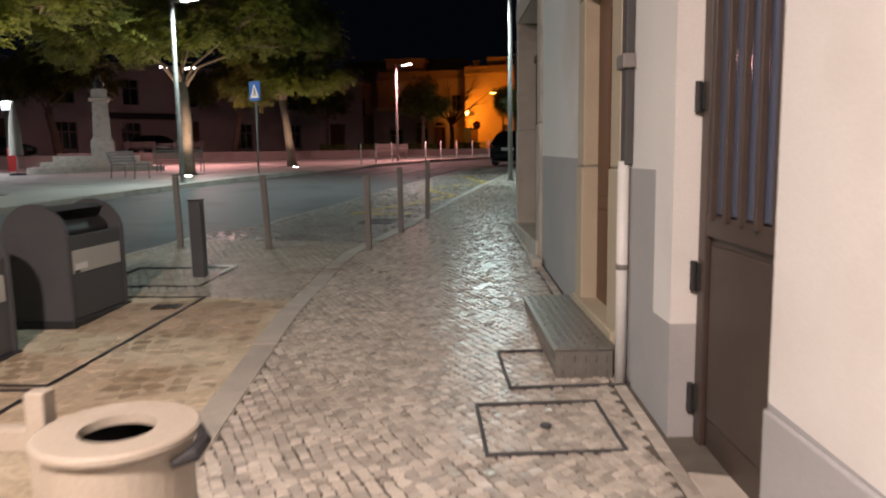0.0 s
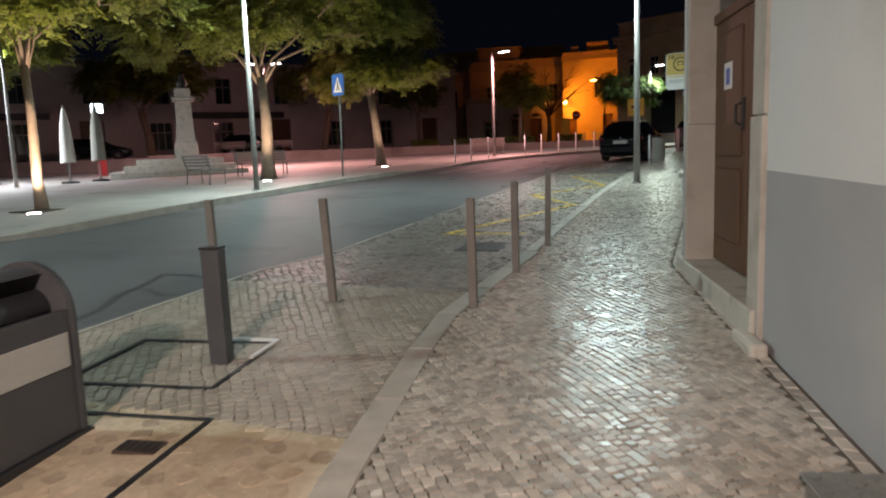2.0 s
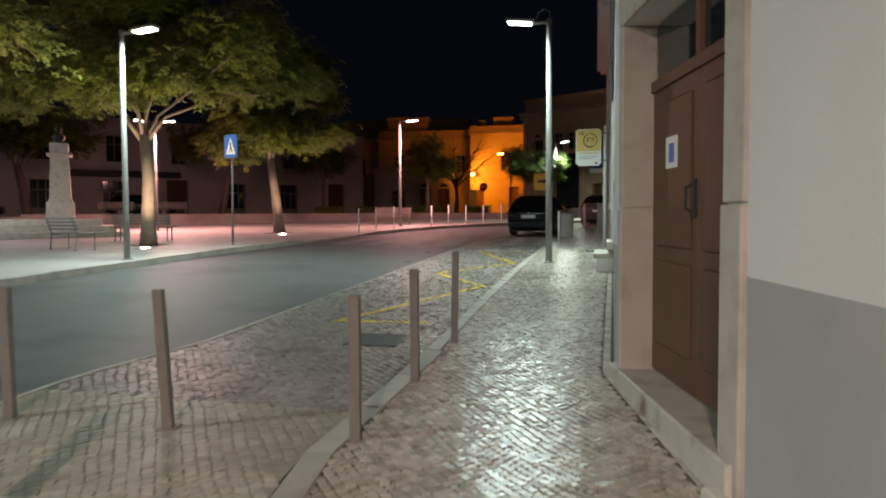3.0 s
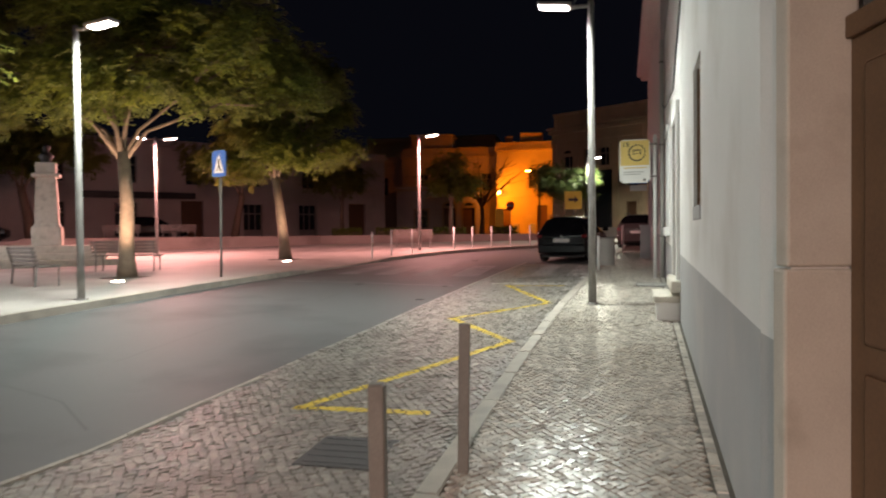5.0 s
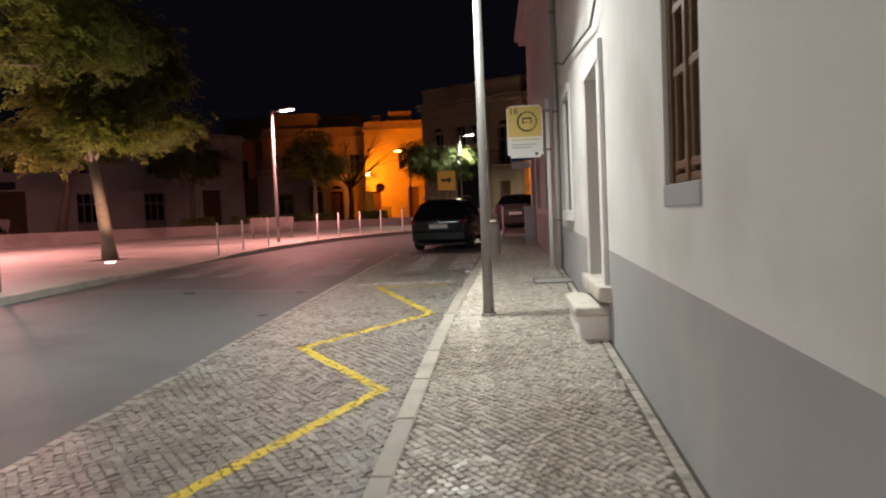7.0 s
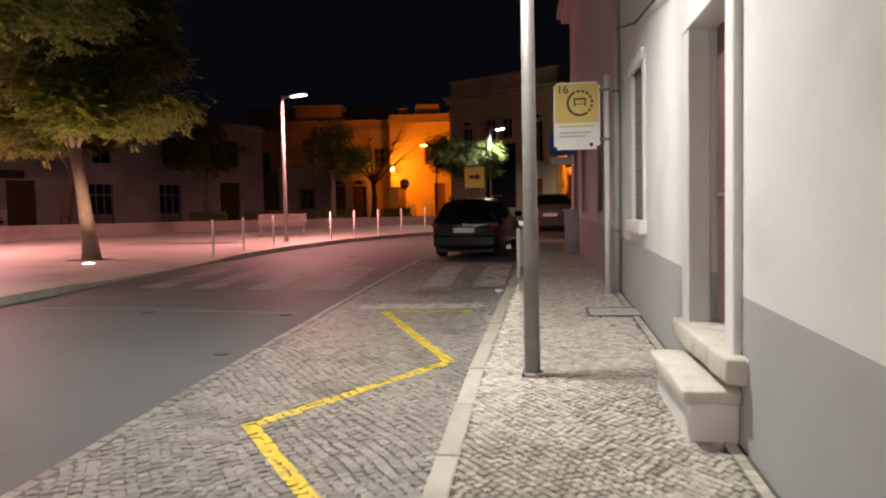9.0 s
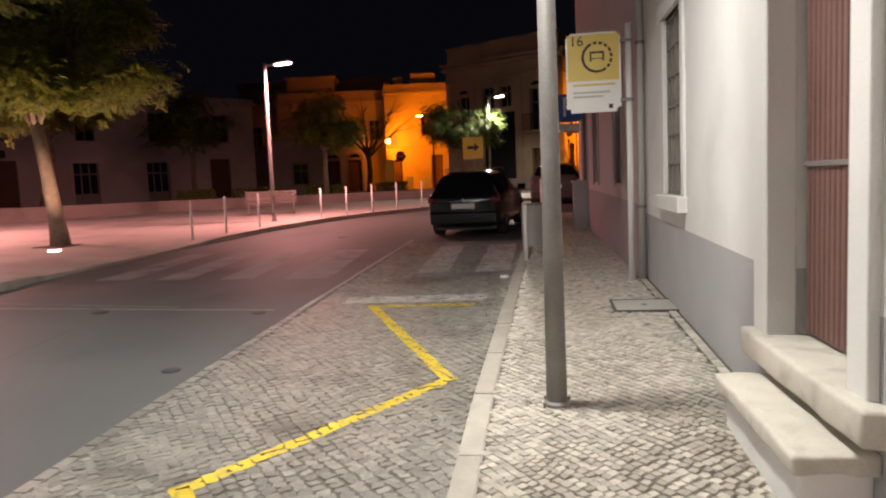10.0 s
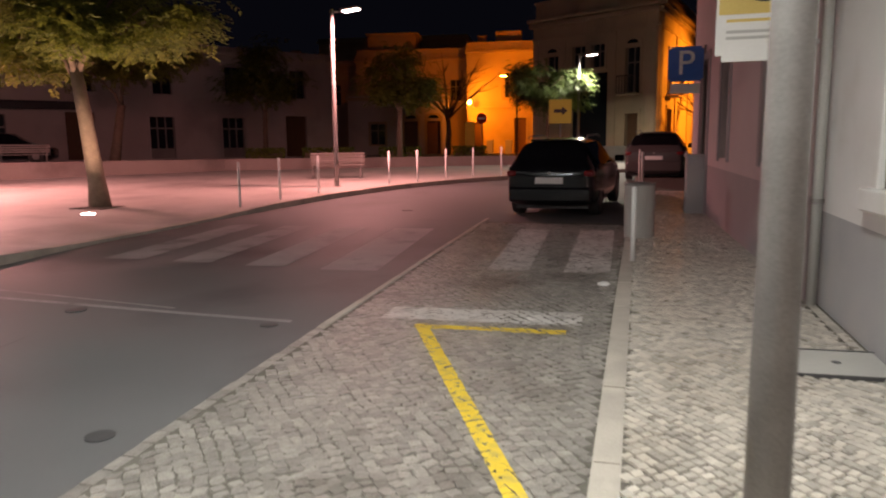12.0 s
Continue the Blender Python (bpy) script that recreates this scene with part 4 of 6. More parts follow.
def bench(name, m, label, slats=5):
    th = thing(name, label, "bench", m, group="benches")
    for x in (-0.8, 0.8):
        sd = tube([(x, -0.25, 0), (x, -0.25, 0.42), (x, 0.18, 0.42)], 0.022, 8)
        tube([(x, 0.22, 0), (x, 0.18, 0.42), (x, 0.3, 0.85)], 0.022, 8, bm=sd)
        part("side_frame", sd, GALV, th)
    for i in range(slats):
        part("seat_slat", box(-0.92, 0.92, -0.26 + i * 0.09, -0.19 + i * 0.09, 0.43, 0.46, 0.006), POST_PAINT, th)
    for i in range(4):
        z = 0.52 + i * 0.09
        part("back_slat", box(-0.92, 0.92, 0.19 + i * 0.025, 0.215 + i * 0.025, z, z + 0.065, 0.006), POST_PAINT, th)
    return th


bench("slatted_bench", pose(-15.0, 18.6, square_z(-15, 18.6), 0, 0, 155), "slatted metal bench seen from behind on the square")
bench("slatted_bench", pose(-16.0, 22.6, square_z(-16, 22.6), 0, 0, 200), "slatted metal bench near the monument")
bench("slatted_bench", pose(-13.2, 38.1, square_z(-13.2, 38.1), 0, 0, 20), "slatted bench behind the far lamp")


# ---- trees ----
def tree(x, y, z, trunk, crown, leaves, seed, leaf_mat, label, spray=0.34, pit=True):
    """trunk: points above the foot; crown: blobs (x, y, z, rx, rz) above the foot, filled with sprays of leaflets."""
    r = random.Random(seed)
    th = thing("tree", label, "tree", pose(x, y, z), group="trees on the square")
    n = len(trunk)
    bmt = tube([(p[0], p[1], p[2]) for p in trunk], [p[3] for p in trunk], 12)
    part("trunk", bmt, BARK, th, smooth=True)
    fork = Vector(trunk[-1][:3])
    for cx, cy, cz, rx, rz in crown:
        end = Vector((cx, cy, cz))
        mid = fork.lerp(end, 0.45) + Vector((r.uniform(-.35, .35), r.uniform(-.35, .35), r.uniform(0.1, 0.5)))
        lb = tube([fork - Vector((0, 0, 0.25)), fork.lerp(mid, 0.35) + Vector((0, 0, 0.12)), mid.lerp(end, 0.3), end], [trunk[-1][3] * 0.55, trunk[-1][3] * 0.3, trunk[-1][3] * 0.2, 0.015], 8)
        for k in range(3):
            tip = end + Vector((r.uniform(-1, 1) * rx * .8, r.uniform(-1, 1) * rx * .8, r.uniform(-.6, .6) * rz))
            tube([mid.lerp(end, r.uniform(0.2, 0.9)), mid.lerp(tip, 0.6), tip], [0.04, 0.025, 0.01], 6, bm=lb)
        part("limb", lb, BARK, th, smooth=True)
    verts, faces = [], []
    total = sum(c[3] * c[3] * c[4] for c in crown)
    for cx, cy, cz, rx, rz in crown:
        count = int(leaves * rx * rx * rz / total)
        clumps = []
        for k in range(max(10, int(7 * rx * rx))):
            v = Vector((r.gauss(0, 1), r.gauss(0, 1), r.gauss(0, 1))).normalized() * (r.random() ** 0.45)
            clumps.append((Vector((cx + v.x * rx, cy + v.y * rx, cz + v.z * rz)), r.uniform(0.3, 0.62)))
        for k in range(count):
            c, cr = r.choice(clumps)
            v = Vector((r.gauss(0, 1), r.gauss(0, 1), r.gauss(0, 0.7))) * cr * 0.62
            o = c + v
            out = Vector((o.x - cx, o.y - cy, 0))
            out = (out.normalized() if out.length > 0.01 else Vector((1, 0, 0))) + Vector((r.uniform(-.8, .8), r.uniform(-.8, .8), r.uniform(-1.0, 0.2)))
            out.normalize()
            side = out.cross(Vector((0, 0, 1))).normalized()
            nn = side.cross(out)
            ln = spray * r.uniform(0.7, 1.2)
            for q in range(4):
                base = o + out * ln * q / 4 - Vector((0, 0, 0.05 * (q / 4) ** 2))
                for sgn in (-1, 1):
                    d = (out * 0.7 + side * sgn + nn * r.uniform(-.3, .3)).normalized()
                    w = (d.cross(nn)).normalized() * 0.03 * r.uniform(0.8, 1.5) * spray / 0.34
                    lf = ln * r.uniform(0.3, 0.48)
                    i = len(verts)
                    verts += [base, base + d * lf * 0.5 + w, base + d * lf - nn * 0.02, base + d * lf * 0.5 - w]
                    faces.append((i, i + 1, i + 2, i + 3))
    me = bpy.data.meshes.new("crown")
    me.from_pydata([tuple(v) for v in verts], [], faces)
    me.materials.append(leaf_mat)
    cr = new("crown", me)
    cr.parent = th
    if pit:
        part("tree_pit", lathe([(0.62, -0.03), (0.62, 0.006), (0.25, 0.02)], 4), SOIL, th, m=pose(0, 0, 0, 0, 0, 45))
    return th


tree(-14.02, 12.55, square_z(-14.02, 12.55), [(0, 0, -0.05, 0.15), (-0.05, 0, 0.6, 0.105), (-0.15, 0.1, 2.0, 0.09), (-0.2, 0.1, 3.0, 0.08)],
     [(-1.8, 0.3, 4.6, 1.5, 0.8), (0.2, 0.1, 4.2, 1.1, 0.5), (0.6, 0.5, 5.3, 1.6, 0.9), (-0.2, -0.6, 6.3, 1.8, 1.0), (1.6, 1.4, 4.6, 0.9, 0.5)], 6000, 11, LEAF, "young street tree with yellow-green leaves, lit from below")
tree(-14.24, 20.61, square_z(-14.24, 20.61), [(0, 0, -0.05, 0.26), (0.0, 0, 0.6, 0.19), (0.05, 0.0, 1.8, 0.165), (-0.05, 0, 3.1, 0.145)],
     [(-3.2, -0.3, 4.9, 2.1, 0.9), (-0.6, -0.8, 4.7, 1.8, 0.7), (1.2, -0.5, 4.6, 1.5, 0.6), (0.4, 0.6, 6.5, 2.6, 1.3), (2.6, 0.8, 5.2, 1.9, 1.0), (-1.6, 0.4, 7.4, 2.4, 1.2), (3.9, 2.0, 4.7, 1.2, 0.7), (-4.2, -1.6, 6.2, 2.2, 1.2)], 16000, 12, LEAF, "large street tree with a spreading yellow-green crown")
tree(-14.61, 28.78, square_z(-14.61, 28.78), [(0, 0, -0.05, 0.25), (-0.05, 0, 0.6, 0.185), (-0.2, 0.0, 1.8, 0.155), (-0.38, 0, 3.0, 0.135)],
     [(-0.4, 0, 5.4, 2.0, 1.3), (0.1, -0.9, 3.85, 1.2, 0.55), (1.35, 0.2, 3.9, 1.15, 0.65), (-2.0, 0, 3.8, 1.2, 0.65), (0.7, -0.3, 6.5, 1.5, 0.9), (-1.5, 0.4, 6.6, 1.5, 0.9), (1.5, 0.3, 5.4, 1.1, 0.8), (-0.6, 0.9, 4.3, 1.2, 0.6)], 12000, 13, LEAF, "street tree with a rounded yellow-green crown, spot-lit trunk")

# ---- kerbs ----
def kerb_run(edge, y0, y1, step, width, z_top, z_bot, name, label, parent_name, inward, material=None):
    """Kerb stones one by one along an edge; inward: side on which the stone lies."""
    th = thing(parent_name, label, "kerb", kind="structure")
    yy = y0
    r = random.Random(int(y0 * 7) + 3)
    while yy < y1 - 0.05:
        ye = min(yy + step, y1)
        a, c = (lerp_line(edge, yy + 0.002), yy + 0.002), (lerp_line(edge, ye - 0.002), ye - 0.002)
        u = (Vector(c) - Vector(a))
        n = Vector((u.y, -u.x)).normalized() * inward * width
        dz = r.uniform(-0.004, 0.004)
        b = bmesh.new()
        pts = [(a[0], a[1]), (c[0], c[1]), (c[0] + n.x, c[1] + n.y), (a[0] + n.x, a[1] + n.y)]
        lo = [b.verts.new((x, y, z_bot(x, y))) for x, y in pts]
        hi = [b.verts.new((x, y, z_top(a[0] if k in (0, 3) else c[0], y) + dz)) for k, (x, y) in enumerate(pts)]
        b.faces.new(lo)
        b.faces.new(hi)
        for i in range(4):
            b.faces.new((lo[i], lo[(i + 1) % 4], hi[(i + 1) % 4], hi[i]))
        bmesh.ops.recalc_face_normals(b, faces=b.faces[:])
        bmesh.ops.bevel(b, geom=[e for e in b.edges if all(v in hi for v in e.verts)], offset=0.008, segments=2, affect="EDGES")
        part(name, b, material or KERB, th)
        yy = ye
    return th


kerb_run(NEAR_EDGE, -6, 10.2, 0.9, 0.19, lambda x, y: top_z(y) + 0.004, lambda x, y: top_z(y) - 0.2, "kerb_stone", "flush pale stone strip along the pavement", "kerb_flush", 1)
kerb_run(NEAR_EDGE, 10.2, 42, 1.0, 0.14, lambda x, y: top_z(y) + 0.006, lambda x, y: top_z(y) - 0.35, "kerb_stone", "raised pale limestone kerb of the pavement", "kerb_near", 1)
kerb_run(BAY_EDGE, 0, 13, 0.5, 0.07, lambda x, y: road_z(x, y) + 0.013, lambda x, y: road_z(x, y) - 0.15, "edge_stone", "narrow worn stone edging between road and paving", "kerb_bay_start", 1)
kerb_run(BAY_EDGE, 13, 21.4, 0.16, 0.10, lambda x, y: road_z(x, y) + 0.010, lambda x, y: road_z(x, y) - 0.1, "edge_sett", "row of granite setts along the asphalt", "kerb_bay_setts", 1, SETT_PIECE)
kerb_run(BAY_EDGE, 21.4, 29, 1.0, 0.085, lambda x, y: road_z(x, y) + 0.015, lambda x, y: road_z(x, y) - 0.15, "edge_stone", "narrow pale stone edging between road and bay", "kerb_bay", 1)
kerb_run(FAR_KERB, -6, 38.7, 1.0, 0.2, lambda x, y: square_z(x, y) + 0.004, lambda x, y: square_z(x, y) - 0.35, "kerb_stone", "stone kerb of the square", "kerb_far", -1)
kerb_run(FAR_KERB, 38.7, 47.5, 0.8, 0.2, lambda x, y: square_z(x, y) + 0.004, lambda x, y: square_z(x, y) - 0.35, "kerb_stone", "curved stone kerb of the square", "kerb_far_bend", -1)


# ---- road markings on asphalt ----
def road_patch(name, pts, material, label, lift=0.006, n=8):
    b = bmesh.new()
    (x0, y0), (x1, y1), (x2, y2), (x3, y3) = pts
    rows = []
    for i in range(n + 1):
        f = i / n
        row = []
        for j in range(5):
            g = j / 4
            x = (x0 * (1 - f) + x3 * f) * (1 - g) + (x1 * (1 - f) + x2 * f) * g
            y = (y0 * (1 - f) + y3 * f) * (1 - g) + (y1 * (1 - f) + y2 * f) * g
            row.append(b.verts.new((x, y, road_z(x, y) + lift)))
        rows.append(row)
    for r, s in zip(rows, rows[1:]):
        for j in range(4):
            b.faces.new((r[j], r[j + 1], s[j + 1], s[j]))
    return tagged(part(name, b, material), label, "road marking", kind="structure")


ZEBRA = [(-10.1, -9.52), (-9.02, -8.48), (-7.93, -7.4), (-6.87, -6.14)]
for a, c in ZEBRA:
    road_patch("zebra_stripe", [(a, 23.78), (c, 23.85), (c - 0.4, 27.55), (a - 0.36, 27.48)], WORN_PAINT, "worn white zebra stripe on asphalt")
road_patch("stop_line", [(-10.6, 21.5), (-6.05, 21.5), (-6.05, 21.58), (-10.6, 21.58)], WORN_PAINT, "worn thin white line across the road")
road_patch("stop_line", [(-10.5, 21.86), (-7.4, 21.66), (-7.4, 21.7), (-10.5, 21.9)], WORN_PAINT, "worn thin second white line across the road")
for x, y, rx in ((-8.28, 21.36, 0.2), (-6.2, 21.4, 0.16), (-5.98, 19.1, 0.17), (-7.95, 30.2, 0.24)):
    rx *= 0.62
    vc = tagged(thing("valve_cover", "small round dark iron cover in the road", "cover", pose(x, y, road_z(x, y) + 0.004), group="iron covers"))
    part("lid", lathe([(rx * 0.8, -0.02), (rx * 0.8, 0.004), (rx * 0.5, 0.007)], 18), DARK_PLASTIC, vc)


def tar_line(pts, w, label):
    b = bmesh.new()
    rows = []
    for i, (x, y) in enumerate(pts):
        a, c = Vector(pts[max(i - 1, 0)]), Vector(pts[min(i + 1, len(pts) - 1)])
        n = Vector((-(c - a).y, (c - a).x)).normalized() * w
        rows.append([b.verts.new((x + s * n.x, y + s * n.y, road_z(x, y) + 0.004)) for s in (-1, 1)])
    for r, q in zip(rows, rows[1:]):
        b.faces.new((r[0], r[1], q[1], q[0]))
    return tagged(part("tar_seam", b, DARK_PLASTIC), label, "road seam", kind="structure")


tar_line([(-5.75, 6.2), (-5.95, 6.6), (-6.05, 7.0), (-6.35, 7.5), (-6.42, 7.9), (-6.62, 8.35), (-6.3, 8.45), (-6.0, 8.4)], 0.045, "black tar seam in the asphalt")
tar_line([(-6.42, 7.7), (-6.2, 7.75), (-5.9, 7.6), (-5.72, 7.65)], 0.04, "short black tar seam in the asphalt")
tar_line([(-6.0, 11.0), (-6.9, 11.6), (-8.2, 11.9), (-9.8, 12.5), (-10.9, 12.6)], 0.012, "thin crack across the asphalt")
tar_line([(-7.6, 13.0), (-7.9, 15.5), (-7.7, 18.0), (-8.0, 20.5)], 0.010, "thin crack along the asphalt")
bp_ = thing("bay_plate", "dark iron cover plate among the setts", "cover", pose(-3.62, 11.05, road_z(-3.62, 11.05) + 0.016, 2.2, 0, 4))
part("plate", box(-0.3, 0.3, -0.32, 0.32, -0.03, 0.004, 0.004), DARK_PLASTIC, bp_)
for i in range(5):
    part("rib", box(-0.26, 0.26, -0.26 + i * 0.125, -0.235 + i * 0.125, 0.0042, 0.008), BIN_GREY, bp_)


# ---- cars ----
def car(name, label, m, length, width, height, paint, lamp_on=False, rails=False, clear=0.2):
    th = thing(name, label, "car", m, group="cars in the street")
    w, L, H = width / 2, length, height
    belt = 0.645 * H
    # station: y, width factor, sill, belt, roof
    st = [(0.0, 0.84, clear + 0.14, belt * 0.86, belt * 0.90), (0.05, 0.93, clear + 0.06, belt * 0.97, belt * 1.02), (0.16, 0.97, clear, belt * 1.0, belt * 1.12),
          (0.42, 0.99, clear, belt * 1.0, H * 0.95), (0.62, 1.0, clear, belt * 1.0, H * 0.985), (L * 0.32, 1.0, clear, belt * 0.99, H), (L * 0.48, 1.0, clear, belt * 0.98, H * 0.995), (L * 0.58, 1.0, clear, belt * 0.97, H * 0.96),
          (L * 0.74, 0.99, clear, belt * 0.95, belt * 1.02), (L * 0.88, 0.97, clear, belt * 0.88, belt * 0.93), (L * 0.97, 0.9, clear + 0.02, belt * 0.76, belt * 0.8), (L, 0.8, clear + 0.1, belt * 0.66, belt * 0.68)]

    def section(s):
        y, f, zs, zb, zr = s
        ww = w * f
        up = zr - zb
        inset = 0.25 * min(1.0, up / (H - belt))
        return [(ww * 0.90, zs), (ww * 0.985, zs + 0.1), (ww, (zs + zb) * 0.52), (ww * 0.985, zb - 0.02), (ww * 0.965, zb + 0.02 * (up > .1)), (ww * (0.90 - inset), zb + up * 0.84), (ww * (0.72 - inset * 0.6), zr - up * 0.03), (0.0, zr + 0.012)]

    b = bmesh.new()
    rows = []
    for s in st:
        half = section(s)
        pts = [(-x, z) for x, z in half] + [(x, z) for x, z in half[-2::-1]]
        rows.append([b.verts.new((x, s[0], z)) for x, z in pts])
    n = len(rows[0])
    cells = {}
    for i in range(len(rows) - 1):
        for j in range(n - 1):
            cells[i, j] = b.faces.new((rows[i][j], rows[i][j + 1], rows[i + 1][j + 1], rows[i + 1][j]))
    b.faces.new(rows[0])
    b.faces.new(rows[-1][::-1])
    bottom = [b.faces.new((rows[i][0], rows[i + 1][0], rows[i + 1][n - 1], rows[i][n - 1])) for i in range(len(rows) - 1)]
    bmesh.ops.recalc_face_normals(b, faces=b.faces[:])
    b.normal_update()
    panes = {"rear_window": [(2, j) for j in (5, 6, 7, 8)], "windscreen": [(7, j) for j in (5, 6, 7, 8)], "side_window": [(i, 4) for i in (3, 4, 5, 6)], "side_window.r": [(i, 9) for i in (3, 4, 5, 6)]}
    made = []
    for nm, keys in panes.items():
        q = bmesh.new()
        vm = {}
        for k in keys:
            f = cells[k]
            vs = []
            for v in f.verts:
                if v not in vm:
                    vm[v] = q.verts.new(v.co + f.normal * 0.012)
                vs.append(vm[v])
            q.faces.new(vs)
        made.append((nm.split(".")[0], q))
    body = part("body", b, paint, th, smooth=True)
    md = body.modifiers.new("round", "SUBSURF")
    md.levels = md.render_levels = 2
    for nm, q in made:
        g = part(nm, q, CAR_GLASS, th, smooth=True)
        md = g.modifiers.new("round", "SUBSURF")
        md.levels = md.render_levels = 2
    rw = 0.335 if not rails else 0.36
    for y in (L * 0.19, L * 0.81):
        for sx in (-1, 1):
            wm = pose(sx * (w - 0.11), y, rw, 0, 90, 0)
            wh = part("wheel", lathe([(rw * 0.62, -0.1), (rw * 0.96, -0.1), (rw, -0.07), (rw, 0.07), (rw * 0.96, 0.1), (rw * 0.62, 0.1)], 28), SIGN_BLACK, th, m=wm, smooth=False)
            part("rim", lathe([(rw * 0.1, -0.108), (rw * 0.62, -0.095), (rw * 0.64, 0.095), (rw * 0.1, 0.108)], 20), GALV, wh)
    for sx in (-1, 1):
        tl = box(sx * w * 0.74, sx * w * 0.95, 0.0, 0.22, belt * 0.82, belt * 0.93, 0.03)
        bmesh.ops.recalc_face_normals(tl, faces=tl.faces[:])
        part("tail_light", tl, TAIL_ON if lamp_on else TAIL_OFF, th, "red tail light")
        rf = box(sx * w * 0.62, sx * w * 0.8, -0.03, 0.02, 0.44, 0.475, 0.006)
        bmesh.ops.recalc_face_normals(rf, faces=rf.faces[:])
        part("reflector", rf, SIGN_RED, th)
        mr = box(sx * w * 1.0, sx * (w + 0.2), L * 0.63, L * 0.63 + 0.1, belt * 0.98, belt * 1.13, 0.03)
        bmesh.ops.recalc_face_normals(mr, faces=mr.faces[:])
        part("mirror", mr, paint, th)
    part("number_plate", box(-0.26, 0.26, -0.032, -0.02, belt * 0.68 if rails else 0.5, (belt * 0.68 if rails else 0.5) + 0.115, 0.004), PLATE_GLOW if lamp_on else SIGN_WHITE, th, "white number plate")
    part("bumper", box(-w * 0.9, w * 0.9, -0.035, 0.3, clear + 0.1, clear + 0.38, 0.04), paint, th)
    part("underbody", box(-w * 0.8, w * 0.8, 0.25, L - 0.3, clear - 0.04, clear + 0.14), BIN_DARK, th)
    part("badge", lathe([(0.035, 0), (0.03, 0.012)], 16), GALV, th, m=pose(0, 0.018, belt * 0.88, 90, 0, 0))
    part("spoiler", box(-w * 0.5, w * 0.5, 0.3, 0.62, H * 0.965, H * 0.988, 0.01), paint, th)
    if rails:
        for sx in (-1, 1):
            part("roof_rail", tube([(sx * w * 0.66, 0.75, H - 0.01), (sx * w * 0.66, 0.9, H + 0.035), (sx * w * 0.66, L * 0.5, H + 0.04), (sx * w * 0.66, L * 0.56, H)], 0.015, 8), GALV, th, smooth=True)
    return th


PAINT_BLACK = surf("black_car_paint", (0.006, 0.006, 0.008), (0.009, 0.009, 0.011), 3, 60, 0.12, 0.0, rough2=0.16)
PAINT_BLACK.node_tree.nodes["Principled BSDF"].inputs["Specular IOR Level"].default_value = 0.5
PAINT_GREY = surf("grey_car_paint", (0.075, 0.07, 0.07), (0.095, 0.09, 0.09), 3, 60, 0.22, 0.0, rough2=0.28)
TAIL_OFF = surf("tail_light_red", (0.16, 0.008, 0.01), (0.22, 0.012, 0.015), 4, 60, 0.2, 0.0)
TAIL_ON = glow("tail_light_lit", (1.0, 0.05, 0.04), 0.9)
# the plate emits a weak glow itself, in place of a plate lamp's light
PLATE_GLOW = glow("plate_glow", (1.0, 0.72, 0.6), 0.35)
car("suv", "black estate-like sport utility car, parked at the crossing", pose(-4.80, 29.2, road_z(-4.7, 30.0) - 0.01, 1.4, 0, -4), 4.2, 1.72, 1.48, PAINT_BLACK, rails=True)
car("hatchback", "small black hatchback with lit brake lights on the road", pose(-8.1, -14.0, road_z(-8.1, -12.2), 0, 0, 0), 3.8, 1.66, 1.34, PAINT_BLACK, lamp_on=True)
car("suv", "grey sport utility car parked near the corner", pose(-2.95, 38.6, road_z(-3, 39.4), 1.2, 0, -4), 4.4, 1.8, 1.5, PAINT_GREY, rails=True)

# ---- the square: monument, cafe parasols, totem, walls ----
mz = square_z(-22, 25.3)
mo = thing("monument", "pale stone pedestal monument on broad steps with a dark bust", "monument", pose(-21.9, 25.4, mz, 0, 0, 42))
for k, (hw, hd, z0, z1) in enumerate(((2.3, 2.0, -0.1, 0.2), (1.85, 1.6, 0.2, 0.42), (1.4, 1.2, 0.42, 0.66))):
    part("plinth_step", box(-hw - 0.5, hw, -hd, hd, z0, z1, 0.02), STEP_STONE, mo)
part("base_block", box(-0.46, 0.46, -0.46, 0.46, 0.66, 1.3, 0.03), STEP_STONE, mo)
sb = bmesh.new()
prof = [(0.42, 1.3), (0.36, 1.42), (0.33, 2.2), (0.30, 3.0)]
prev = None
for hw, z in prof:
    row = [sb.verts.new((x * hw, y * hw, z)) for x, y in ((-1, -1), (1, -1), (1, 1), (-1, 1))]
    if prev:
        for i in range(4):
            sb.faces.new((prev[i], prev[(i + 1) % 4], row[(i + 1) % 4], row[i]))
    prev = row
sb.faces.new(prev)
part("shaft", sb, STEP_STONE, mo)
part("cornice", box(-0.43, 0.43, -0.43, 0.43, 3.0, 3.12, 0.04), STEP_STONE, mo)
part("cap_block", box(-0.31, 0.31, -0.31, 0.31, 3.13, 3.5, 0.03), STEP_STONE, mo)
part("bust", lathe([(0.2, 3.5), (0.16, 3.6), (0.25, 3.7), (0.18, 3.82), (0.08, 3.88), (0.12, 3.98), (0.1, 4.08), (0.03, 4.14)], 16), SIGN_BLACK, mo, "dark bronze bust as a plain shape", smooth=True)


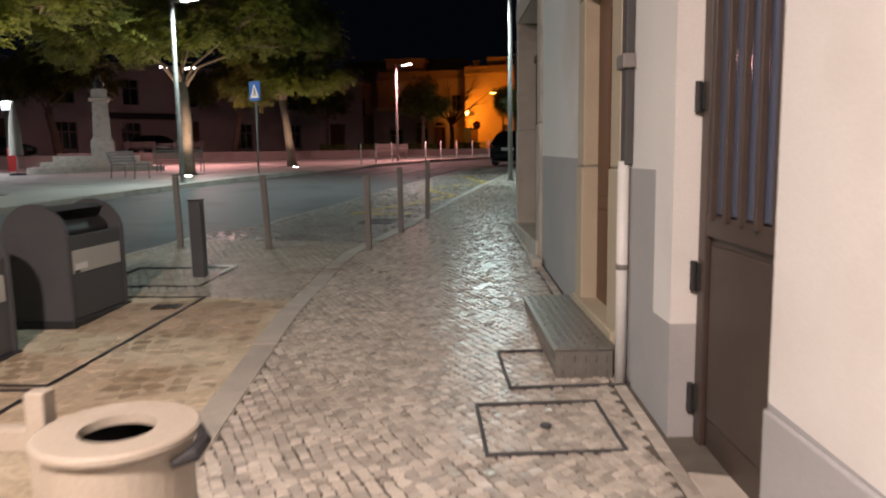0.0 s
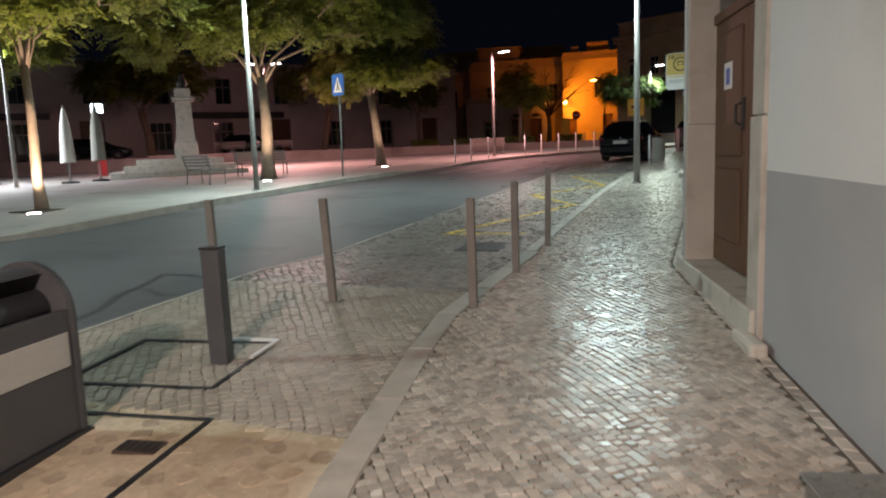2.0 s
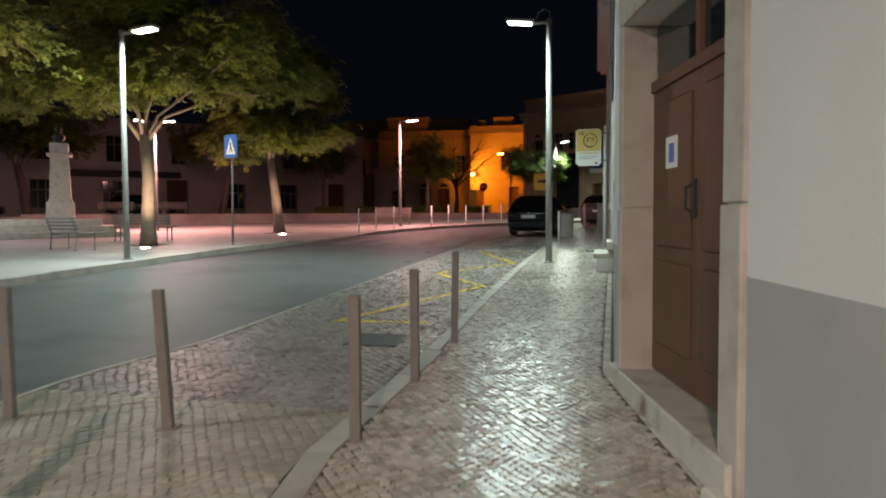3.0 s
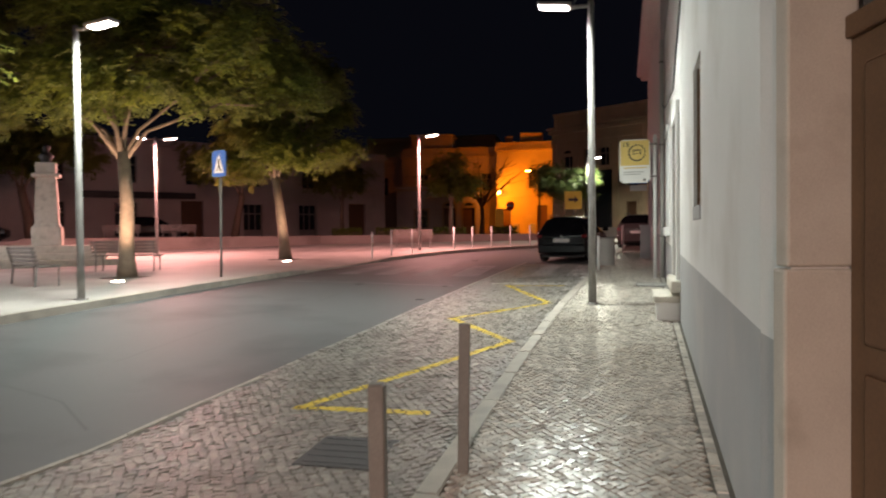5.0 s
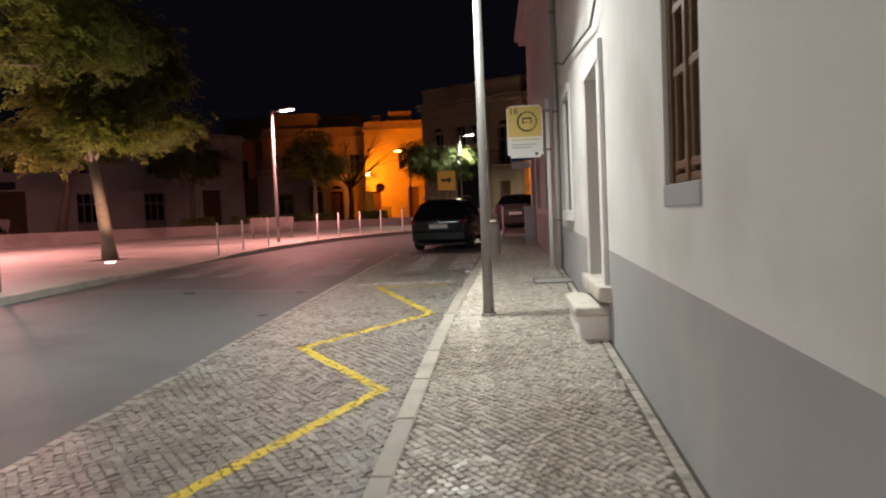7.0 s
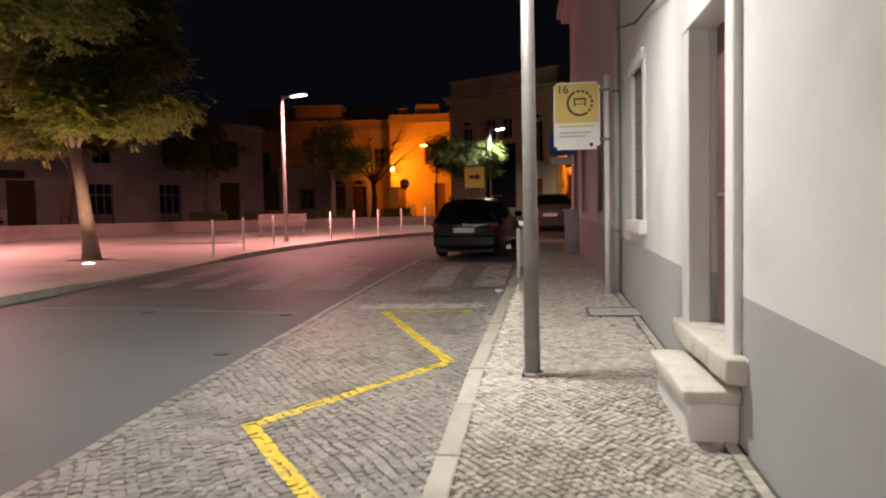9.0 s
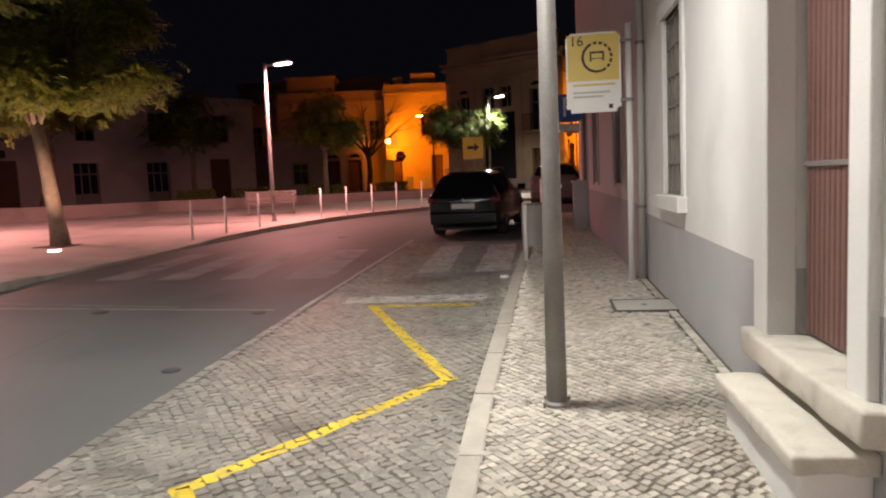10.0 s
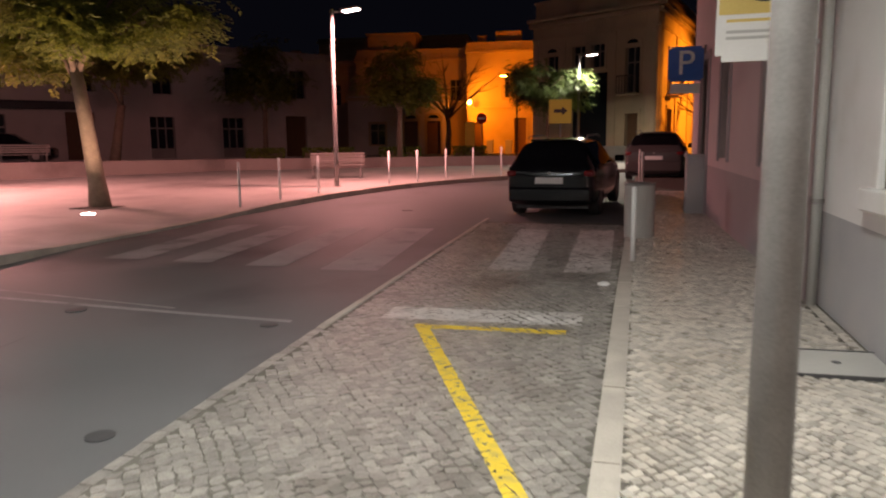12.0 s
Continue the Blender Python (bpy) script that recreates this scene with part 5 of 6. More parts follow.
def parasol(x, y, h, material, label):
    th = thing("parasol", label, "parasol", pose(x, y, square_z(x, y)), group="folded parasols")
    part("pole", tube([(0, 0, 0), (0, 0, h)], 0.03, 10), GALV, th)
    part("base", lathe([(0.3, 0), (0.3, 0.06), (0.06, 0.1)], 16), BIN_DARK, th)
    b = bmesh.new()
    n = 20
    prev = None
    for z, r0 in ((h * 0.28, 0.26), (h * 0.45, 0.23), (h * 0.6, 0.21), (h * 0.75, 0.17), (h * 0.9, 0.1), (h, 0.03)):
        row = [b.verts.new(((r0 * (1.0 if k % 2 else 0.72)) * math.cos(2 * math.pi * k / n), (r0 * (1.0 if k % 2 else 0.72)) * math.sin(2 * math.pi * k / n), z - (0.05 if k % 2 else 0))) for k in range(n)]
        if prev:
            for k in range(n):
                b.faces.new((prev[k], prev[(k + 1) % n], row[(k + 1) % n], row[k]))
        prev = row
    part("canopy", b, material, th, smooth=True)
    return th


CLOTH = surf("pale_parasol_cloth", (0.60, 0.58, 0.54), (0.70, 0.68, 0.64), 4, 60, 0.9, 0.2)
CLOTH_GREY = surf("grey_parasol_cloth", (0.30, 0.29, 0.26), (0.38, 0.37, 0.33), 4, 60, 0.9, 0.2)
parasol(-26.0, 18.6, 2.75, CLOTH, "folded white parasol of a cafe terrace")
parasol(-23.9, 17.9, 2.7, CLOTH_GREY, "folded greyish parasol of a cafe terrace")
parasol(-22.75, 20.4, 2.75, CLOTH, "folded white parasol by the square")
parasol(-22.5, 21.5, 2.85, CLOTH_GREY, "folded grey parasol by the square")

to = thing("advert_totem", "black totem with a lit white top and red foot", "totem", pose(-28.4, 26.8, square_z(-28.4, 26.8), 0, 0, 40))
part("shaft", box(-0.17, 0.17, -0.12, 0.12, 1.1, 2.9, 0.02), SIGN_BLACK, to)
part("foot", box(-0.18, 0.18, -0.13, 0.13, -0.05, 1.1, 0.02), SIGN_RED, to, "red foot")
part("light_box", box(-0.24, 0.24, -0.16, 0.16, 2.9, 3.3, 0.02), glow("totem_light", (0.8, 0.9, 1.0), 6), to, "lit white box")


def cafe_chair():
    th = thing("cafe_chair", "white metal cafe chair on the terrace", "chair", group="cafe chairs")
    for x in (-0.2, 0.2):
        for y in (-0.2, 0.2):
            part("leg", tube([(x, y, 0), (x * 0.9, y * 0.9, 0.44)], 0.014, 8), WHITE_PLASTIC, th)
    part("seat", box(-0.22, 0.22, -0.22, 0.22, 0.43, 0.46, 0.012), WHITE_PLASTIC, th)
    fr_ = tube([(-0.2, 0.2, 0.44), (-0.2, 0.26, 0.86), (0.2, 0.26, 0.86), (0.2, 0.2, 0.44)], 0.014, 8)
    part("back_frame", fr_, WHITE_PLASTIC, th)
    for i in range(3):
        part("back_slat", box(-0.19, 0.19, 0.225 + i * 0.012, 0.24 + i * 0.012, 0.55 + i * 0.1, 0.6 + i * 0.1, 0.004), WHITE_PLASTIC, th)
    return th


ch = cafe_chair()
for k, (x, y) in enumerate(((-25.2, 16.2), (-26.4, 16.8), (-27.0, 17.8), (-25.6, 14.9), (-27.6, 19.2), (-24.2, 15.4), (-28.4, 18.4))):
    m = pose(x, y, square_z(x, y), 0, 0, 50 * k)
    if k == 0:
        ch.matrix_world = m
    else:
        copy_thing(ch, m)

# low wall behind the square, with a raised terrace
LOW = [(-46, 22), (-31, 32.2), (-26, 36.6), (-20.5, 42.6), (-15.5, 44.2), (-8.5, 47.2), (-6.6, 49.0)]
b = bmesh.new()
for (x0, y0), (x1, y1) in zip(LOW, LOW[1:]):
    u = Vector((x1 - x0, y1 - y0)).normalized()
    nx, ny = -u.y * 0.35, u.x * 0.35
    z0, z1 = 1.0, 2.12 if x0 > -40 else 2.0
    vs = [b.verts.new((x, y, z)) for x, y in ((x0, y0), (x1, y1), (x1 + nx, y1 + ny), (x0 + nx, y0 + ny)) for z in (z0, z1)]
    for f in ((0, 2, 3, 1), (2, 4, 5, 3), (4, 6, 7, 5), (6, 0, 1, 7), (1, 3, 5, 7), (0, 6, 4, 2)):
        b.faces.new([vs[i] for i in f])
bmesh.ops.recalc_face_normals(b, faces=b.faces[:])
tagged(part("wall_low", b, surf("low_wall_render", (0.28, 0.225, 0.205), (0.39, 0.315, 0.29), 0.7, 40, 0.85, 0.3, stain=(0.19, 0.15, 0.14), stain_scale=0.5)), "low stained rendered wall behind the square", "wall", kind="structure")
b = bmesh.new()
poly = [(x - 0.1, y + 0.15) for x, y in LOW] + [(-6, 82), (-30, 82), (-60, 50), (-64, 26)]
b.faces.new([b.verts.new((x, y, 1.95)) for x, y in poly])
tagged(part("pavement_terrace", b, CONCRETE), "raised paved terrace before the far houses", "pavement", kind="structure")
bench("slatted_bench", pose(-29.0, 36.6, 1.95, 0, 0, 40), "dark slatted bench on the terrace")
bench("slatted_bench", pose(-26.8, 38.4, 1.95, 0, 0, 40), "dark slatted bench on the terrace")


# ---- far houses ----
def house(name, label, a, c, z0, z1, opens, wall_mat, depth=7, cornice=True, frame_mat=None, z_base=None, bands=()):
    m = wall_frame(a, c)
    length = (Vector(c) - Vector(a)).length
    th = thing(name, label, "house", m)
    w = wall("wall", Matrix(), 0, length, z0, z1, 0.4, [o[:4] for o in opens], [], [wall_mat, wall_mat])
    for k in ("label", "category", "kind"):
        if k in w:
            del w[k]
    w.parent = th
    w.matrix_local = Matrix()
    part("side_wall", box(0, 0.4, -depth, -0.4, z0, z1), wall_mat, th)
    part("side_wall", box(length - 0.4, length, -depth, -0.4, z0, z1), wall_mat, th)
    part("roof", box(-0.1, length + 0.1, -depth, 0.05, z1, z1 + 0.15), frame_mat or wall_mat, th)
    if cornice:
        part("cornice", box(-0.15, length + 0.15, 0.0, 0.3, z1 - 0.35, z1 - 0.12, 0.03), frame_mat or wall_mat, th)
    for zb in bands:
        part("string_course", box(-0.02, length + 0.02, 0.0, 0.12, zb, zb + 0.16, 0.02), frame_mat or wall_mat, th)
    for s0, s1, p0, p1, kind in opens:
        win = part("door" if kind == "d" else "window", box(s0, s1, -0.3, -0.24, p0, p1), DARK_GLASS if kind in "wgs" else BROWN_WOOD, th)
        fm = frame_mat or wall_mat
        if kind != "g":
            for q0, q1 in ((s0 - 0.14, s0), (s1, s1 + 0.14)):
                part("frame", box(q0, q1, -0.2, 0.05, p0, p1, 0.01), fm, win)
            part("head", box(s0 - 0.16, s1 + 0.16, -0.2, 0.08, p1 + 0.002, p1 + 0.2, 0.01), fm, win)
        if kind == "s":
            step = (s1 - s0) / 3
            for q in range(4):
                part("glazing_bar", box(s0 + q * step - 0.04, s0 + q * step + 0.04, -0.24, -0.19, p0, p1), PALE_FRAME, win)
            for z in (p0 + 0.55, p1 - 0.75):
                part("glazing_rail", box(s0, s1, -0.24, -0.192, z, z + 0.09), PALE_FRAME, win)
            part("kick_panel", box(s0, s1, -0.24, -0.215, p0, p0 + 0.55), PALE_FRAME, win)
        if kind == "w":
            part("sill", box(s0 - 0.14, s1 + 0.14, -0.2, 0.1, p0 - 0.12, p0 - 0.002, 0.01), fm, win)
            mid = (s0 + s1) / 2
            part("casement", box(mid - 0.04, mid + 0.04, -0.24, -0.2, p0, p1), DULL_FRAME, win)
            part("casement", box(s0, s1, -0.24, -0.205, p0 + (p1 - p0) * 0.66, p0 + (p1 - p0) * 0.66 + 0.07), DULL_FRAME, win)
            for q in (s0, s1 - 0.06):
                part("casement", box(q, q + 0.06, -0.24, -0.203, p0, p1), DULL_FRAME, win)
    return th


PALE_FRAME = surf("pale_shop_frame", (0.27, 0.25, 0.235), (0.35, 0.33, 0.31), 4, 60, 0.6, 0.1)
DULL_FRAME = surf("dull_window_paint", (0.20, 0.17, 0.15), (0.28, 0.24, 0.21), 4, 60, 0.6, 0.1)
FAR_WHITE = surf("far_white_render", (0.56, 0.50, 0.48), (0.68, 0.62, 0.60), 0.6, 30, 0.85, 0.3, stain=(0.48, 0.43, 0.42), stain_scale=0.4)
OCHRE = surf("ochre_render", (0.52, 0.40, 0.22), (0.62, 0.49, 0.28), 0.6, 30, 0.85, 0.3, stain=(0.46, 0.34, 0.18), stain_scale=0.5)
BROWN_RENDER = surf("brown_render", (0.40, 0.29, 0.21), (0.50, 0.37, 0.27), 0.6, 30, 0.85, 0.3)
# cream render, its colour saturated to stand in for dim sodium light
WARMED_CREAM = surf("warmed_cream_render", (0.48, 0.36, 0.24), (0.57, 0.44, 0.30), 0.6, 30, 0.8, 0.3, stain=(0.38, 0.31, 0.22), stain_scale=0.5)
op = []
for k in range(9):
    s = 2.0 + k * 4.6
    op.append((s, s + 1.5, 2.0, 4.6, "s") if k % 3 else (s, s + 1.6, 2.0, 4.8, "d"))
    op.append((s, s + 1.2, 6.0, 7.9, "w"))
house("house_row", "long pale two-storey house row across the square", (-25.5, 64), (-52, 28), 1.5, 9.0, op, FAR_WHITE, frame_mat=FAR_WHITE)
aw = thing("awning", "dark shop awning along the house row", "awning", wall_frame((-25.5, 64), (-52, 28)))
part("cloth", box(33, 43.5, 0.02, 0.9, 4.9, 5.3, 0.05), BIN_DARK, aw)
aw = thing("awning", "dark shop awning on the far house", "awning", wall_frame((-25.5, 64), (-52, 28)))
part("cloth", box(16.5, 24, 0.02, 0.7, 4.9, 5.35, 0.05), BIN_DARK, aw)
orange = house("house_orange", "ochre corner house lit orange by a sodium lamp", (-12.6, 76), (-18.2, 75.2), 1.5, 10.6,
      [(0.5, 1.3, 6.6, 8.6, "w"), (1.7, 2.5, 6.6, 8.6, "w"), (0.7, 1.7, 2.0, 4.9, "d"), (4.3, 5.2, 2.0, 4.6, "d")], OCHRE, frame_mat=OCHRE, bands=(5.7,))
brown = house("house_brown", "brown three-storey house in dim light", (-18.4, 78), (-28.6, 76), 1.5, 10.4,
      [(1 + 2.2 * k, 2 + 2.2 * k, 6.6, 8.4, "w") for k in range(4)], BROWN_RENDER, frame_mat=BROWN_RENDER, bands=(5.9,))
low = house("house_low", "low pale house with arched openings", (-18.7, 71), (-26.4, 69), 1.5, 6.6,
      [(0.6, 1.7, 2.0, 4.6, "d"), (2.4, 3.5, 2.0, 4.6, "d"), (5.0, 6.2, 2.8, 4.4, "w")], FAR_WHITE, frame_mat=WARMED_CREAM, depth=5)
upper = house("house_upper", "dim brown house with an upper terrace", (-28.4, 77), (-44, 73), 1.5, 10.2,
      [(2, 3.2, 6.4, 8.2, "w"), (5, 6.2, 6.4, 8.2, "w"), (9, 10.2, 6.4, 8.2, "w")], BROWN_RENDER, frame_mat=BROWN_RENDER, bands=(9.2,))
house("house_high", "dim upper house behind the roofs", (-21, 86), (-36, 84), 1.5, 13.4, [(4, 5.2, 10.8, 12.2, "w"), (9, 10.2, 10.8, 12.2, "w")], OCHRE, frame_mat=OCHRE)
cream = house("house_cream", "cream corner house with a cornice and tall windows", (-2.9, 57), (-10.3, 61), 1.0, 10.0,
      [(1.1, 1.9, 2.0, 4.3, "d"), (1.05, 1.95, 5.4, 7.9, "w"), (3.1, 5.6, 2.1, 6.7, "g"), (3.3, 4.2, 7.0, 8.3, "w"), (4.6, 5.5, 7.0, 8.3, "w"), (6.5, 7.4, 5.4, 7.9, "w")], WARMED_CREAM, frame_mat=WARMED_CREAM, bands=(8.9,), depth=0.6)
lane = house("house_lane", "side of the cream corner house in orange light", (0.95, 75), (-2.9, 57.0), 1.0, 10.0,
      [(14.6, 15.6, 5.4, 7.9, "w"), (10.6, 11.6, 5.4, 7.9, "w"), (14.4, 15.8, 2.0, 4.6, "d"), (6, 7, 5.4, 7.9, "w")], WARMED_CREAM, frame_mat=WARMED_CREAM, bands=(8.9,), depth=0.6)
for hs, ln in ((cream, 8.41), (lane, 18.4)):
    part("parapet", box(0.1, ln - 0.1, -0.5, -0.1, 10.15, 11.1, 0.03), WARMED_CREAM, hs)
    part("parapet_cap", box(0.0, ln, -0.55, -0.02, 11.1, 11.22, 0.02), WARMED_CREAM, hs)
    part("upper_cornice", box(-0.2, ln + 0.2, 0.0, 0.45, 9.95, 10.14, 0.03), WARMED_CREAM, hs)
    for s in ([0.05, 2.55, 6.0, 8.0] if hs is cream else [17.8, 13.2, 9.0]):
        part("pilaster", box(s, s + 0.35, 0.0, 0.1, 1.2, 8.88, 0.01), WARMED_CREAM, hs)
    part("plinth", box(-0.04, ln + 0.04, 0.0, 0.12, 1.0, 2.5, 0.01), CONCRETE, hs)
house("house_end", "ochre house closing the side street", (9, 80), (0, 80), 1.0, 9.0, [(4, 5, 5.4, 7.4, "w")], OCHRE, frame_mat=OCHRE)



def arch_head(parent, s0, s1, z, material):
    """A half-round moulding over an opening."""
    b = bmesh.new()
    mid, r0 = (s0 + s1) / 2, (s1 - s0) / 2
    rows = []
    for i in range(13):
        a = math.pi * i / 12
        rows.append([b.verts.new((mid + r * math.cos(a), y, z + 0.6 * r * math.sin(a))) for r, y in ((r0 * 0.8, 0.0), (r0 * 0.8, 0.1), (r0 + 0.16, 0.1), (r0 + 0.16, 0.0))])
    for p, q in zip(rows, rows[1:]):
        for k in range(3):
            b.faces.new((p[k], p[k + 1], q[k + 1], q[k]))
    bmesh.ops.recalc_face_normals(b, faces=b.faces[:])
    part("arch", b, material, parent)
    part("fanlight", extrude_xz([(mid + r0 * 0.8 * math.cos(math.pi * i / 12), z + 0.48 * r0 * math.sin(math.pi * i / 12)) for i in range(13)], 0.008, 0.03), DARK_GLASS, parent)


def balcony(parent, s0, s1, z, material):
    part("balcony_slab", box(s0, s1, 0.0, 0.7, z - 0.14, z, 0.02), material, parent)
    part("balcony_rail", box(s0, s1, 0.66, 0.7, z + 0.92, z + 0.97), DARK_METAL, parent)
    n = int((s1 - s0) / 0.16)
    for i in range(n + 1):
        x = s0 + (s1 - s0) * i / n
        part("baluster", box(x - 0.012, x + 0.012, 0.665, 0.69, z, z + 0.92), DARK_METAL, parent)


def chimney(parent, s0, y, z, material):
    part("chimney", box(s0, s0 + 0.7, y - 0.5, y, z, z + 1.1, 0.03), material, parent)
    part("chimney_cap", box(s0 - 0.08, s0 + 0.78, y - 0.58, y + 0.08, z + 1.1, z + 1.2, 0.02), material, parent)


for s0, s1 in ((0.6, 1.7), (2.4, 3.5)):
    arch_head(low, s0, s1, 4.82, WARMED_CREAM)
for s0, s1 in ((1.05, 1.95), (6.5, 7.4)):
    arch_head(cream, s0, s1, 8.12, WARMED_CREAM)
    balcony(cream, s0 - 0.15, s1 + 0.15, 5.38, WARMED_CREAM)
balcony(lane, 14.4, 15.8, 5.38, WARMED_CREAM)
balcony(orange, 0.3, 2.7, 6.58, OCHRE)
balcony(brown, 0.7, 4.6, 6.58, BROWN_RENDER)
part("parapet", box(0.0, 10.3, -0.35, -0.1, 10.55, 11.15, 0.03), BROWN_RENDER, brown)
part("upper_room", box(5.2, 9.6, -5.0, -1.6, 10.55, 12.6, 0.03), BROWN_RENDER, brown)
part("eaves", box(5.0, 9.8, -5.2, -1.35, 12.6, 12.75, 0.03), OCHRE, brown)
part("parapet", box(0.0, 5.7, -0.35, -0.1, 10.75, 11.2, 0.03), OCHRE, orange)
part("roof_hut", box(1.2, 3.4, -4.0, -1.8, 10.75, 12.3, 0.03), OCHRE, orange)
chimney(brown, 2.4, -2.6, 10.55, BROWN_RENDER)
chimney(orange, 4.2, -1.6, 10.75, OCHRE)
chimney(upper, 6.0, -1.6, 10.35, BROWN_RENDER)

wb = thing("blue_panel", "tall dull blue panel before the orange house", "panel", pose(-17.3, 72.5, 1.95, 0, 0, 5))
part("panel", box(-0.4, 0.4, -0.06, 0.06, 0.0, 2.6, 0.01), surf("dull_blue_board", (0.10, 0.14, 0.2), (0.14, 0.18, 0.25), 3, 50, 0.6, 0.05), wb)
for x in (-15.4, -13.9):
    bx = thing("street_box", "small pale street box before the orange house", "street box", pose(x, 71.5, 1.95))
    part("body", box(-0.25, 0.25, -0.15, 0.15, 0.0, 1.1, 0.02), PALE_PANEL, bx)
wl = thing("wall_lantern", "glowing sodium lantern on a house wall", "lantern", pose(-17.7, 74.0, 6.2))
part("lens", lathe([(0.02, -0.2), (0.16, -0.14), (0.18, 0.1), (0.05, 0.2)], 12), SODIUM_LENS, wl, smooth=True)
part("bracket", tube([(0, 0, 0.2), (0, 0.5, 0.4), (0, 1.15, 0.3)], 0.03, 8), DARK_METAL, wl)
sl2 = thing("street_lamp", "dark street lamp with an orange glow", "street lamp", pose(-12.4, 66.8, 2.0), group="street lamps")
part("pole", tube([(0, 0, -0.3), (0, 0, 5.4)], 0.06, 10), DARK_METAL, sl2)
part("arm", tube([(-0.9, 0, 5.5), (0, 0, 5.35), (0.9, 0, 5.5)], 0.035, 8), DARK_METAL, sl2)
for x in (-0.9,):
    part("lens", box(x - 0.3, x + 0.2, -0.12, 0.12, 5.46, 5.54, 0.02), SODIUM_LENS, sl2, "orange lamp lens")


def round_sign(x, y, z, label):
    th = thing("no_entry_sign", label, "road sign", pose(x, y, z))
    part("pole", tube([(0, 0, -0.1), (0, 0, 2.6)], 0.035, 8), GALV, th)
    p = part("plate", lathe([(0.36, 0), (0.36, 0.02)], 24), SIGN_RED, th, m=pose(0, -0.04, 2.5, 90, 0, 0))
    part("bar", box(-0.26, 0.26, -0.06, 0.06, 0.022, 0.03), SIGN_WHITE, p)


round_sign(-14.3, 64.0, 1.95, "round red no-entry sign before the orange house")
ysn = thing("detour_sign", "yellow square sign with a black arrow", "road sign", pose(-7.0, 48.3, square_z(-7, 48.3)))
part("pole", tube([(0, 0, -0.1), (0, 0, 2.9)], 0.04, 8), GALV, ysn)
pl = part("plate", box(-0.5, 0.5, -0.06, -0.04, 1.75, 2.8, 0.008), surf("yellow_plate", (0.55, 0.45, 0.05), (0.62, 0.5, 0.07), 3, 50, 0.5, 0.0), ysn)
part("arrow", extrude_xz([(-0.28, 2.38), (0.08, 2.38), (0.08, 2.5), (0.32, 2.3), (0.08, 2.1), (0.08, 2.22), (-0.28, 2.22)], -0.066, -0.0605), SIGN_BLACK, pl)
tree(-7.9, 50.6, square_z(-7.9, 50.6), [(0, 0, -0.05, 0.1), (0, 0, 1.4, 0.08), (0.05, 0, 2.4, 0.07)],
     [(0.3, 0, 3.6, 1.3, 1.1), (-0.7, 0.2, 3.9, 1.0, 0.9), (0.8, -0.3, 3.0, 0.8, 0.6)], 3000, 31, LEAF_BRIGHT, "small pale-green tree under a lamp", spray=0.36, pit=False)
tree(-13.9, 46.3, 1.95, [(0, 0, -0.05, 0.14), (0, 0, 1.4, 0.11), (0.05, 0, 2.2, 0.1)],
     [(0, 0, 3.5, 1.2, 0.9), (0.8, 0.2, 3.1, 0.8, 0.6), (-0.9, 0, 3.2, 0.8, 0.6), (0.2, 0, 4.4, 0.8, 0.7)], 1700, 32, LEAF, "small dark tree beyond the low wall", spray=0.4, pit=False)
tree(-22.8, 50, 1.95, [(0, 0, -0.05, 0.16), (0, 0, 1.4, 0.13), (0.05, 0, 2.6, 0.12)],
     [(0, 0, 4.2, 1.8, 1.2), (1.2, 0.2, 3.8, 1.1, 0.7), (-1.4, 0, 3.9, 1.1, 0.7), (0.3, 0, 5.6, 1.2, 0.8)], 2300, 33, LEAF, "dark tree before the far houses", spray=0.4, pit=False)
tree(-34.5, 36.0, 1.95, [(0, 0, -0.05, 0.3), (-0.2, 0, 1.4, 0.25), (-0.6, 0, 2.8, 0.22)],
     [(-0.5, 0, 5.2, 3.0, 1.6), (2.5, 0.2, 5.0, 2.0, 1.2), (-3, 0, 5.0, 2.2, 1.2)], 7000, 34, LEAF, "big dark tree behind the monument", spray=0.45, pit=False)
tree(-26.5, 43.0, 1.95, [(0, 0, -0.05, 0.26), (0.3, 0, 1.4, 0.2), (0.6, 0, 2.6, 0.18)],
     [(0.5, 0, 5.0, 2.6, 1.4), (-2, 0.2, 4.8, 1.8, 1.0), (2.5, 0, 4.8, 1.8, 1.0)], 6000, 35, LEAF, "leaning tree behind the low wall", spray=0.42, pit=False)
tree(-26.6, 20.2, square_z(-26.6, 20.2), [(0, 0, -0.05, 0.24), (-0.2, 0, 1.4, 0.2), (-0.5, 0, 2.9, 0.17)],
     [(-0.5, 0, 5.4, 2.6, 1.3), (-3, 0.2, 5.3, 2.2, 1.2), (2.2, 0, 5.6, 2.2, 1.2)], 8000, 36, LEAF, "street tree by the cafe terrace", spray=0.4)


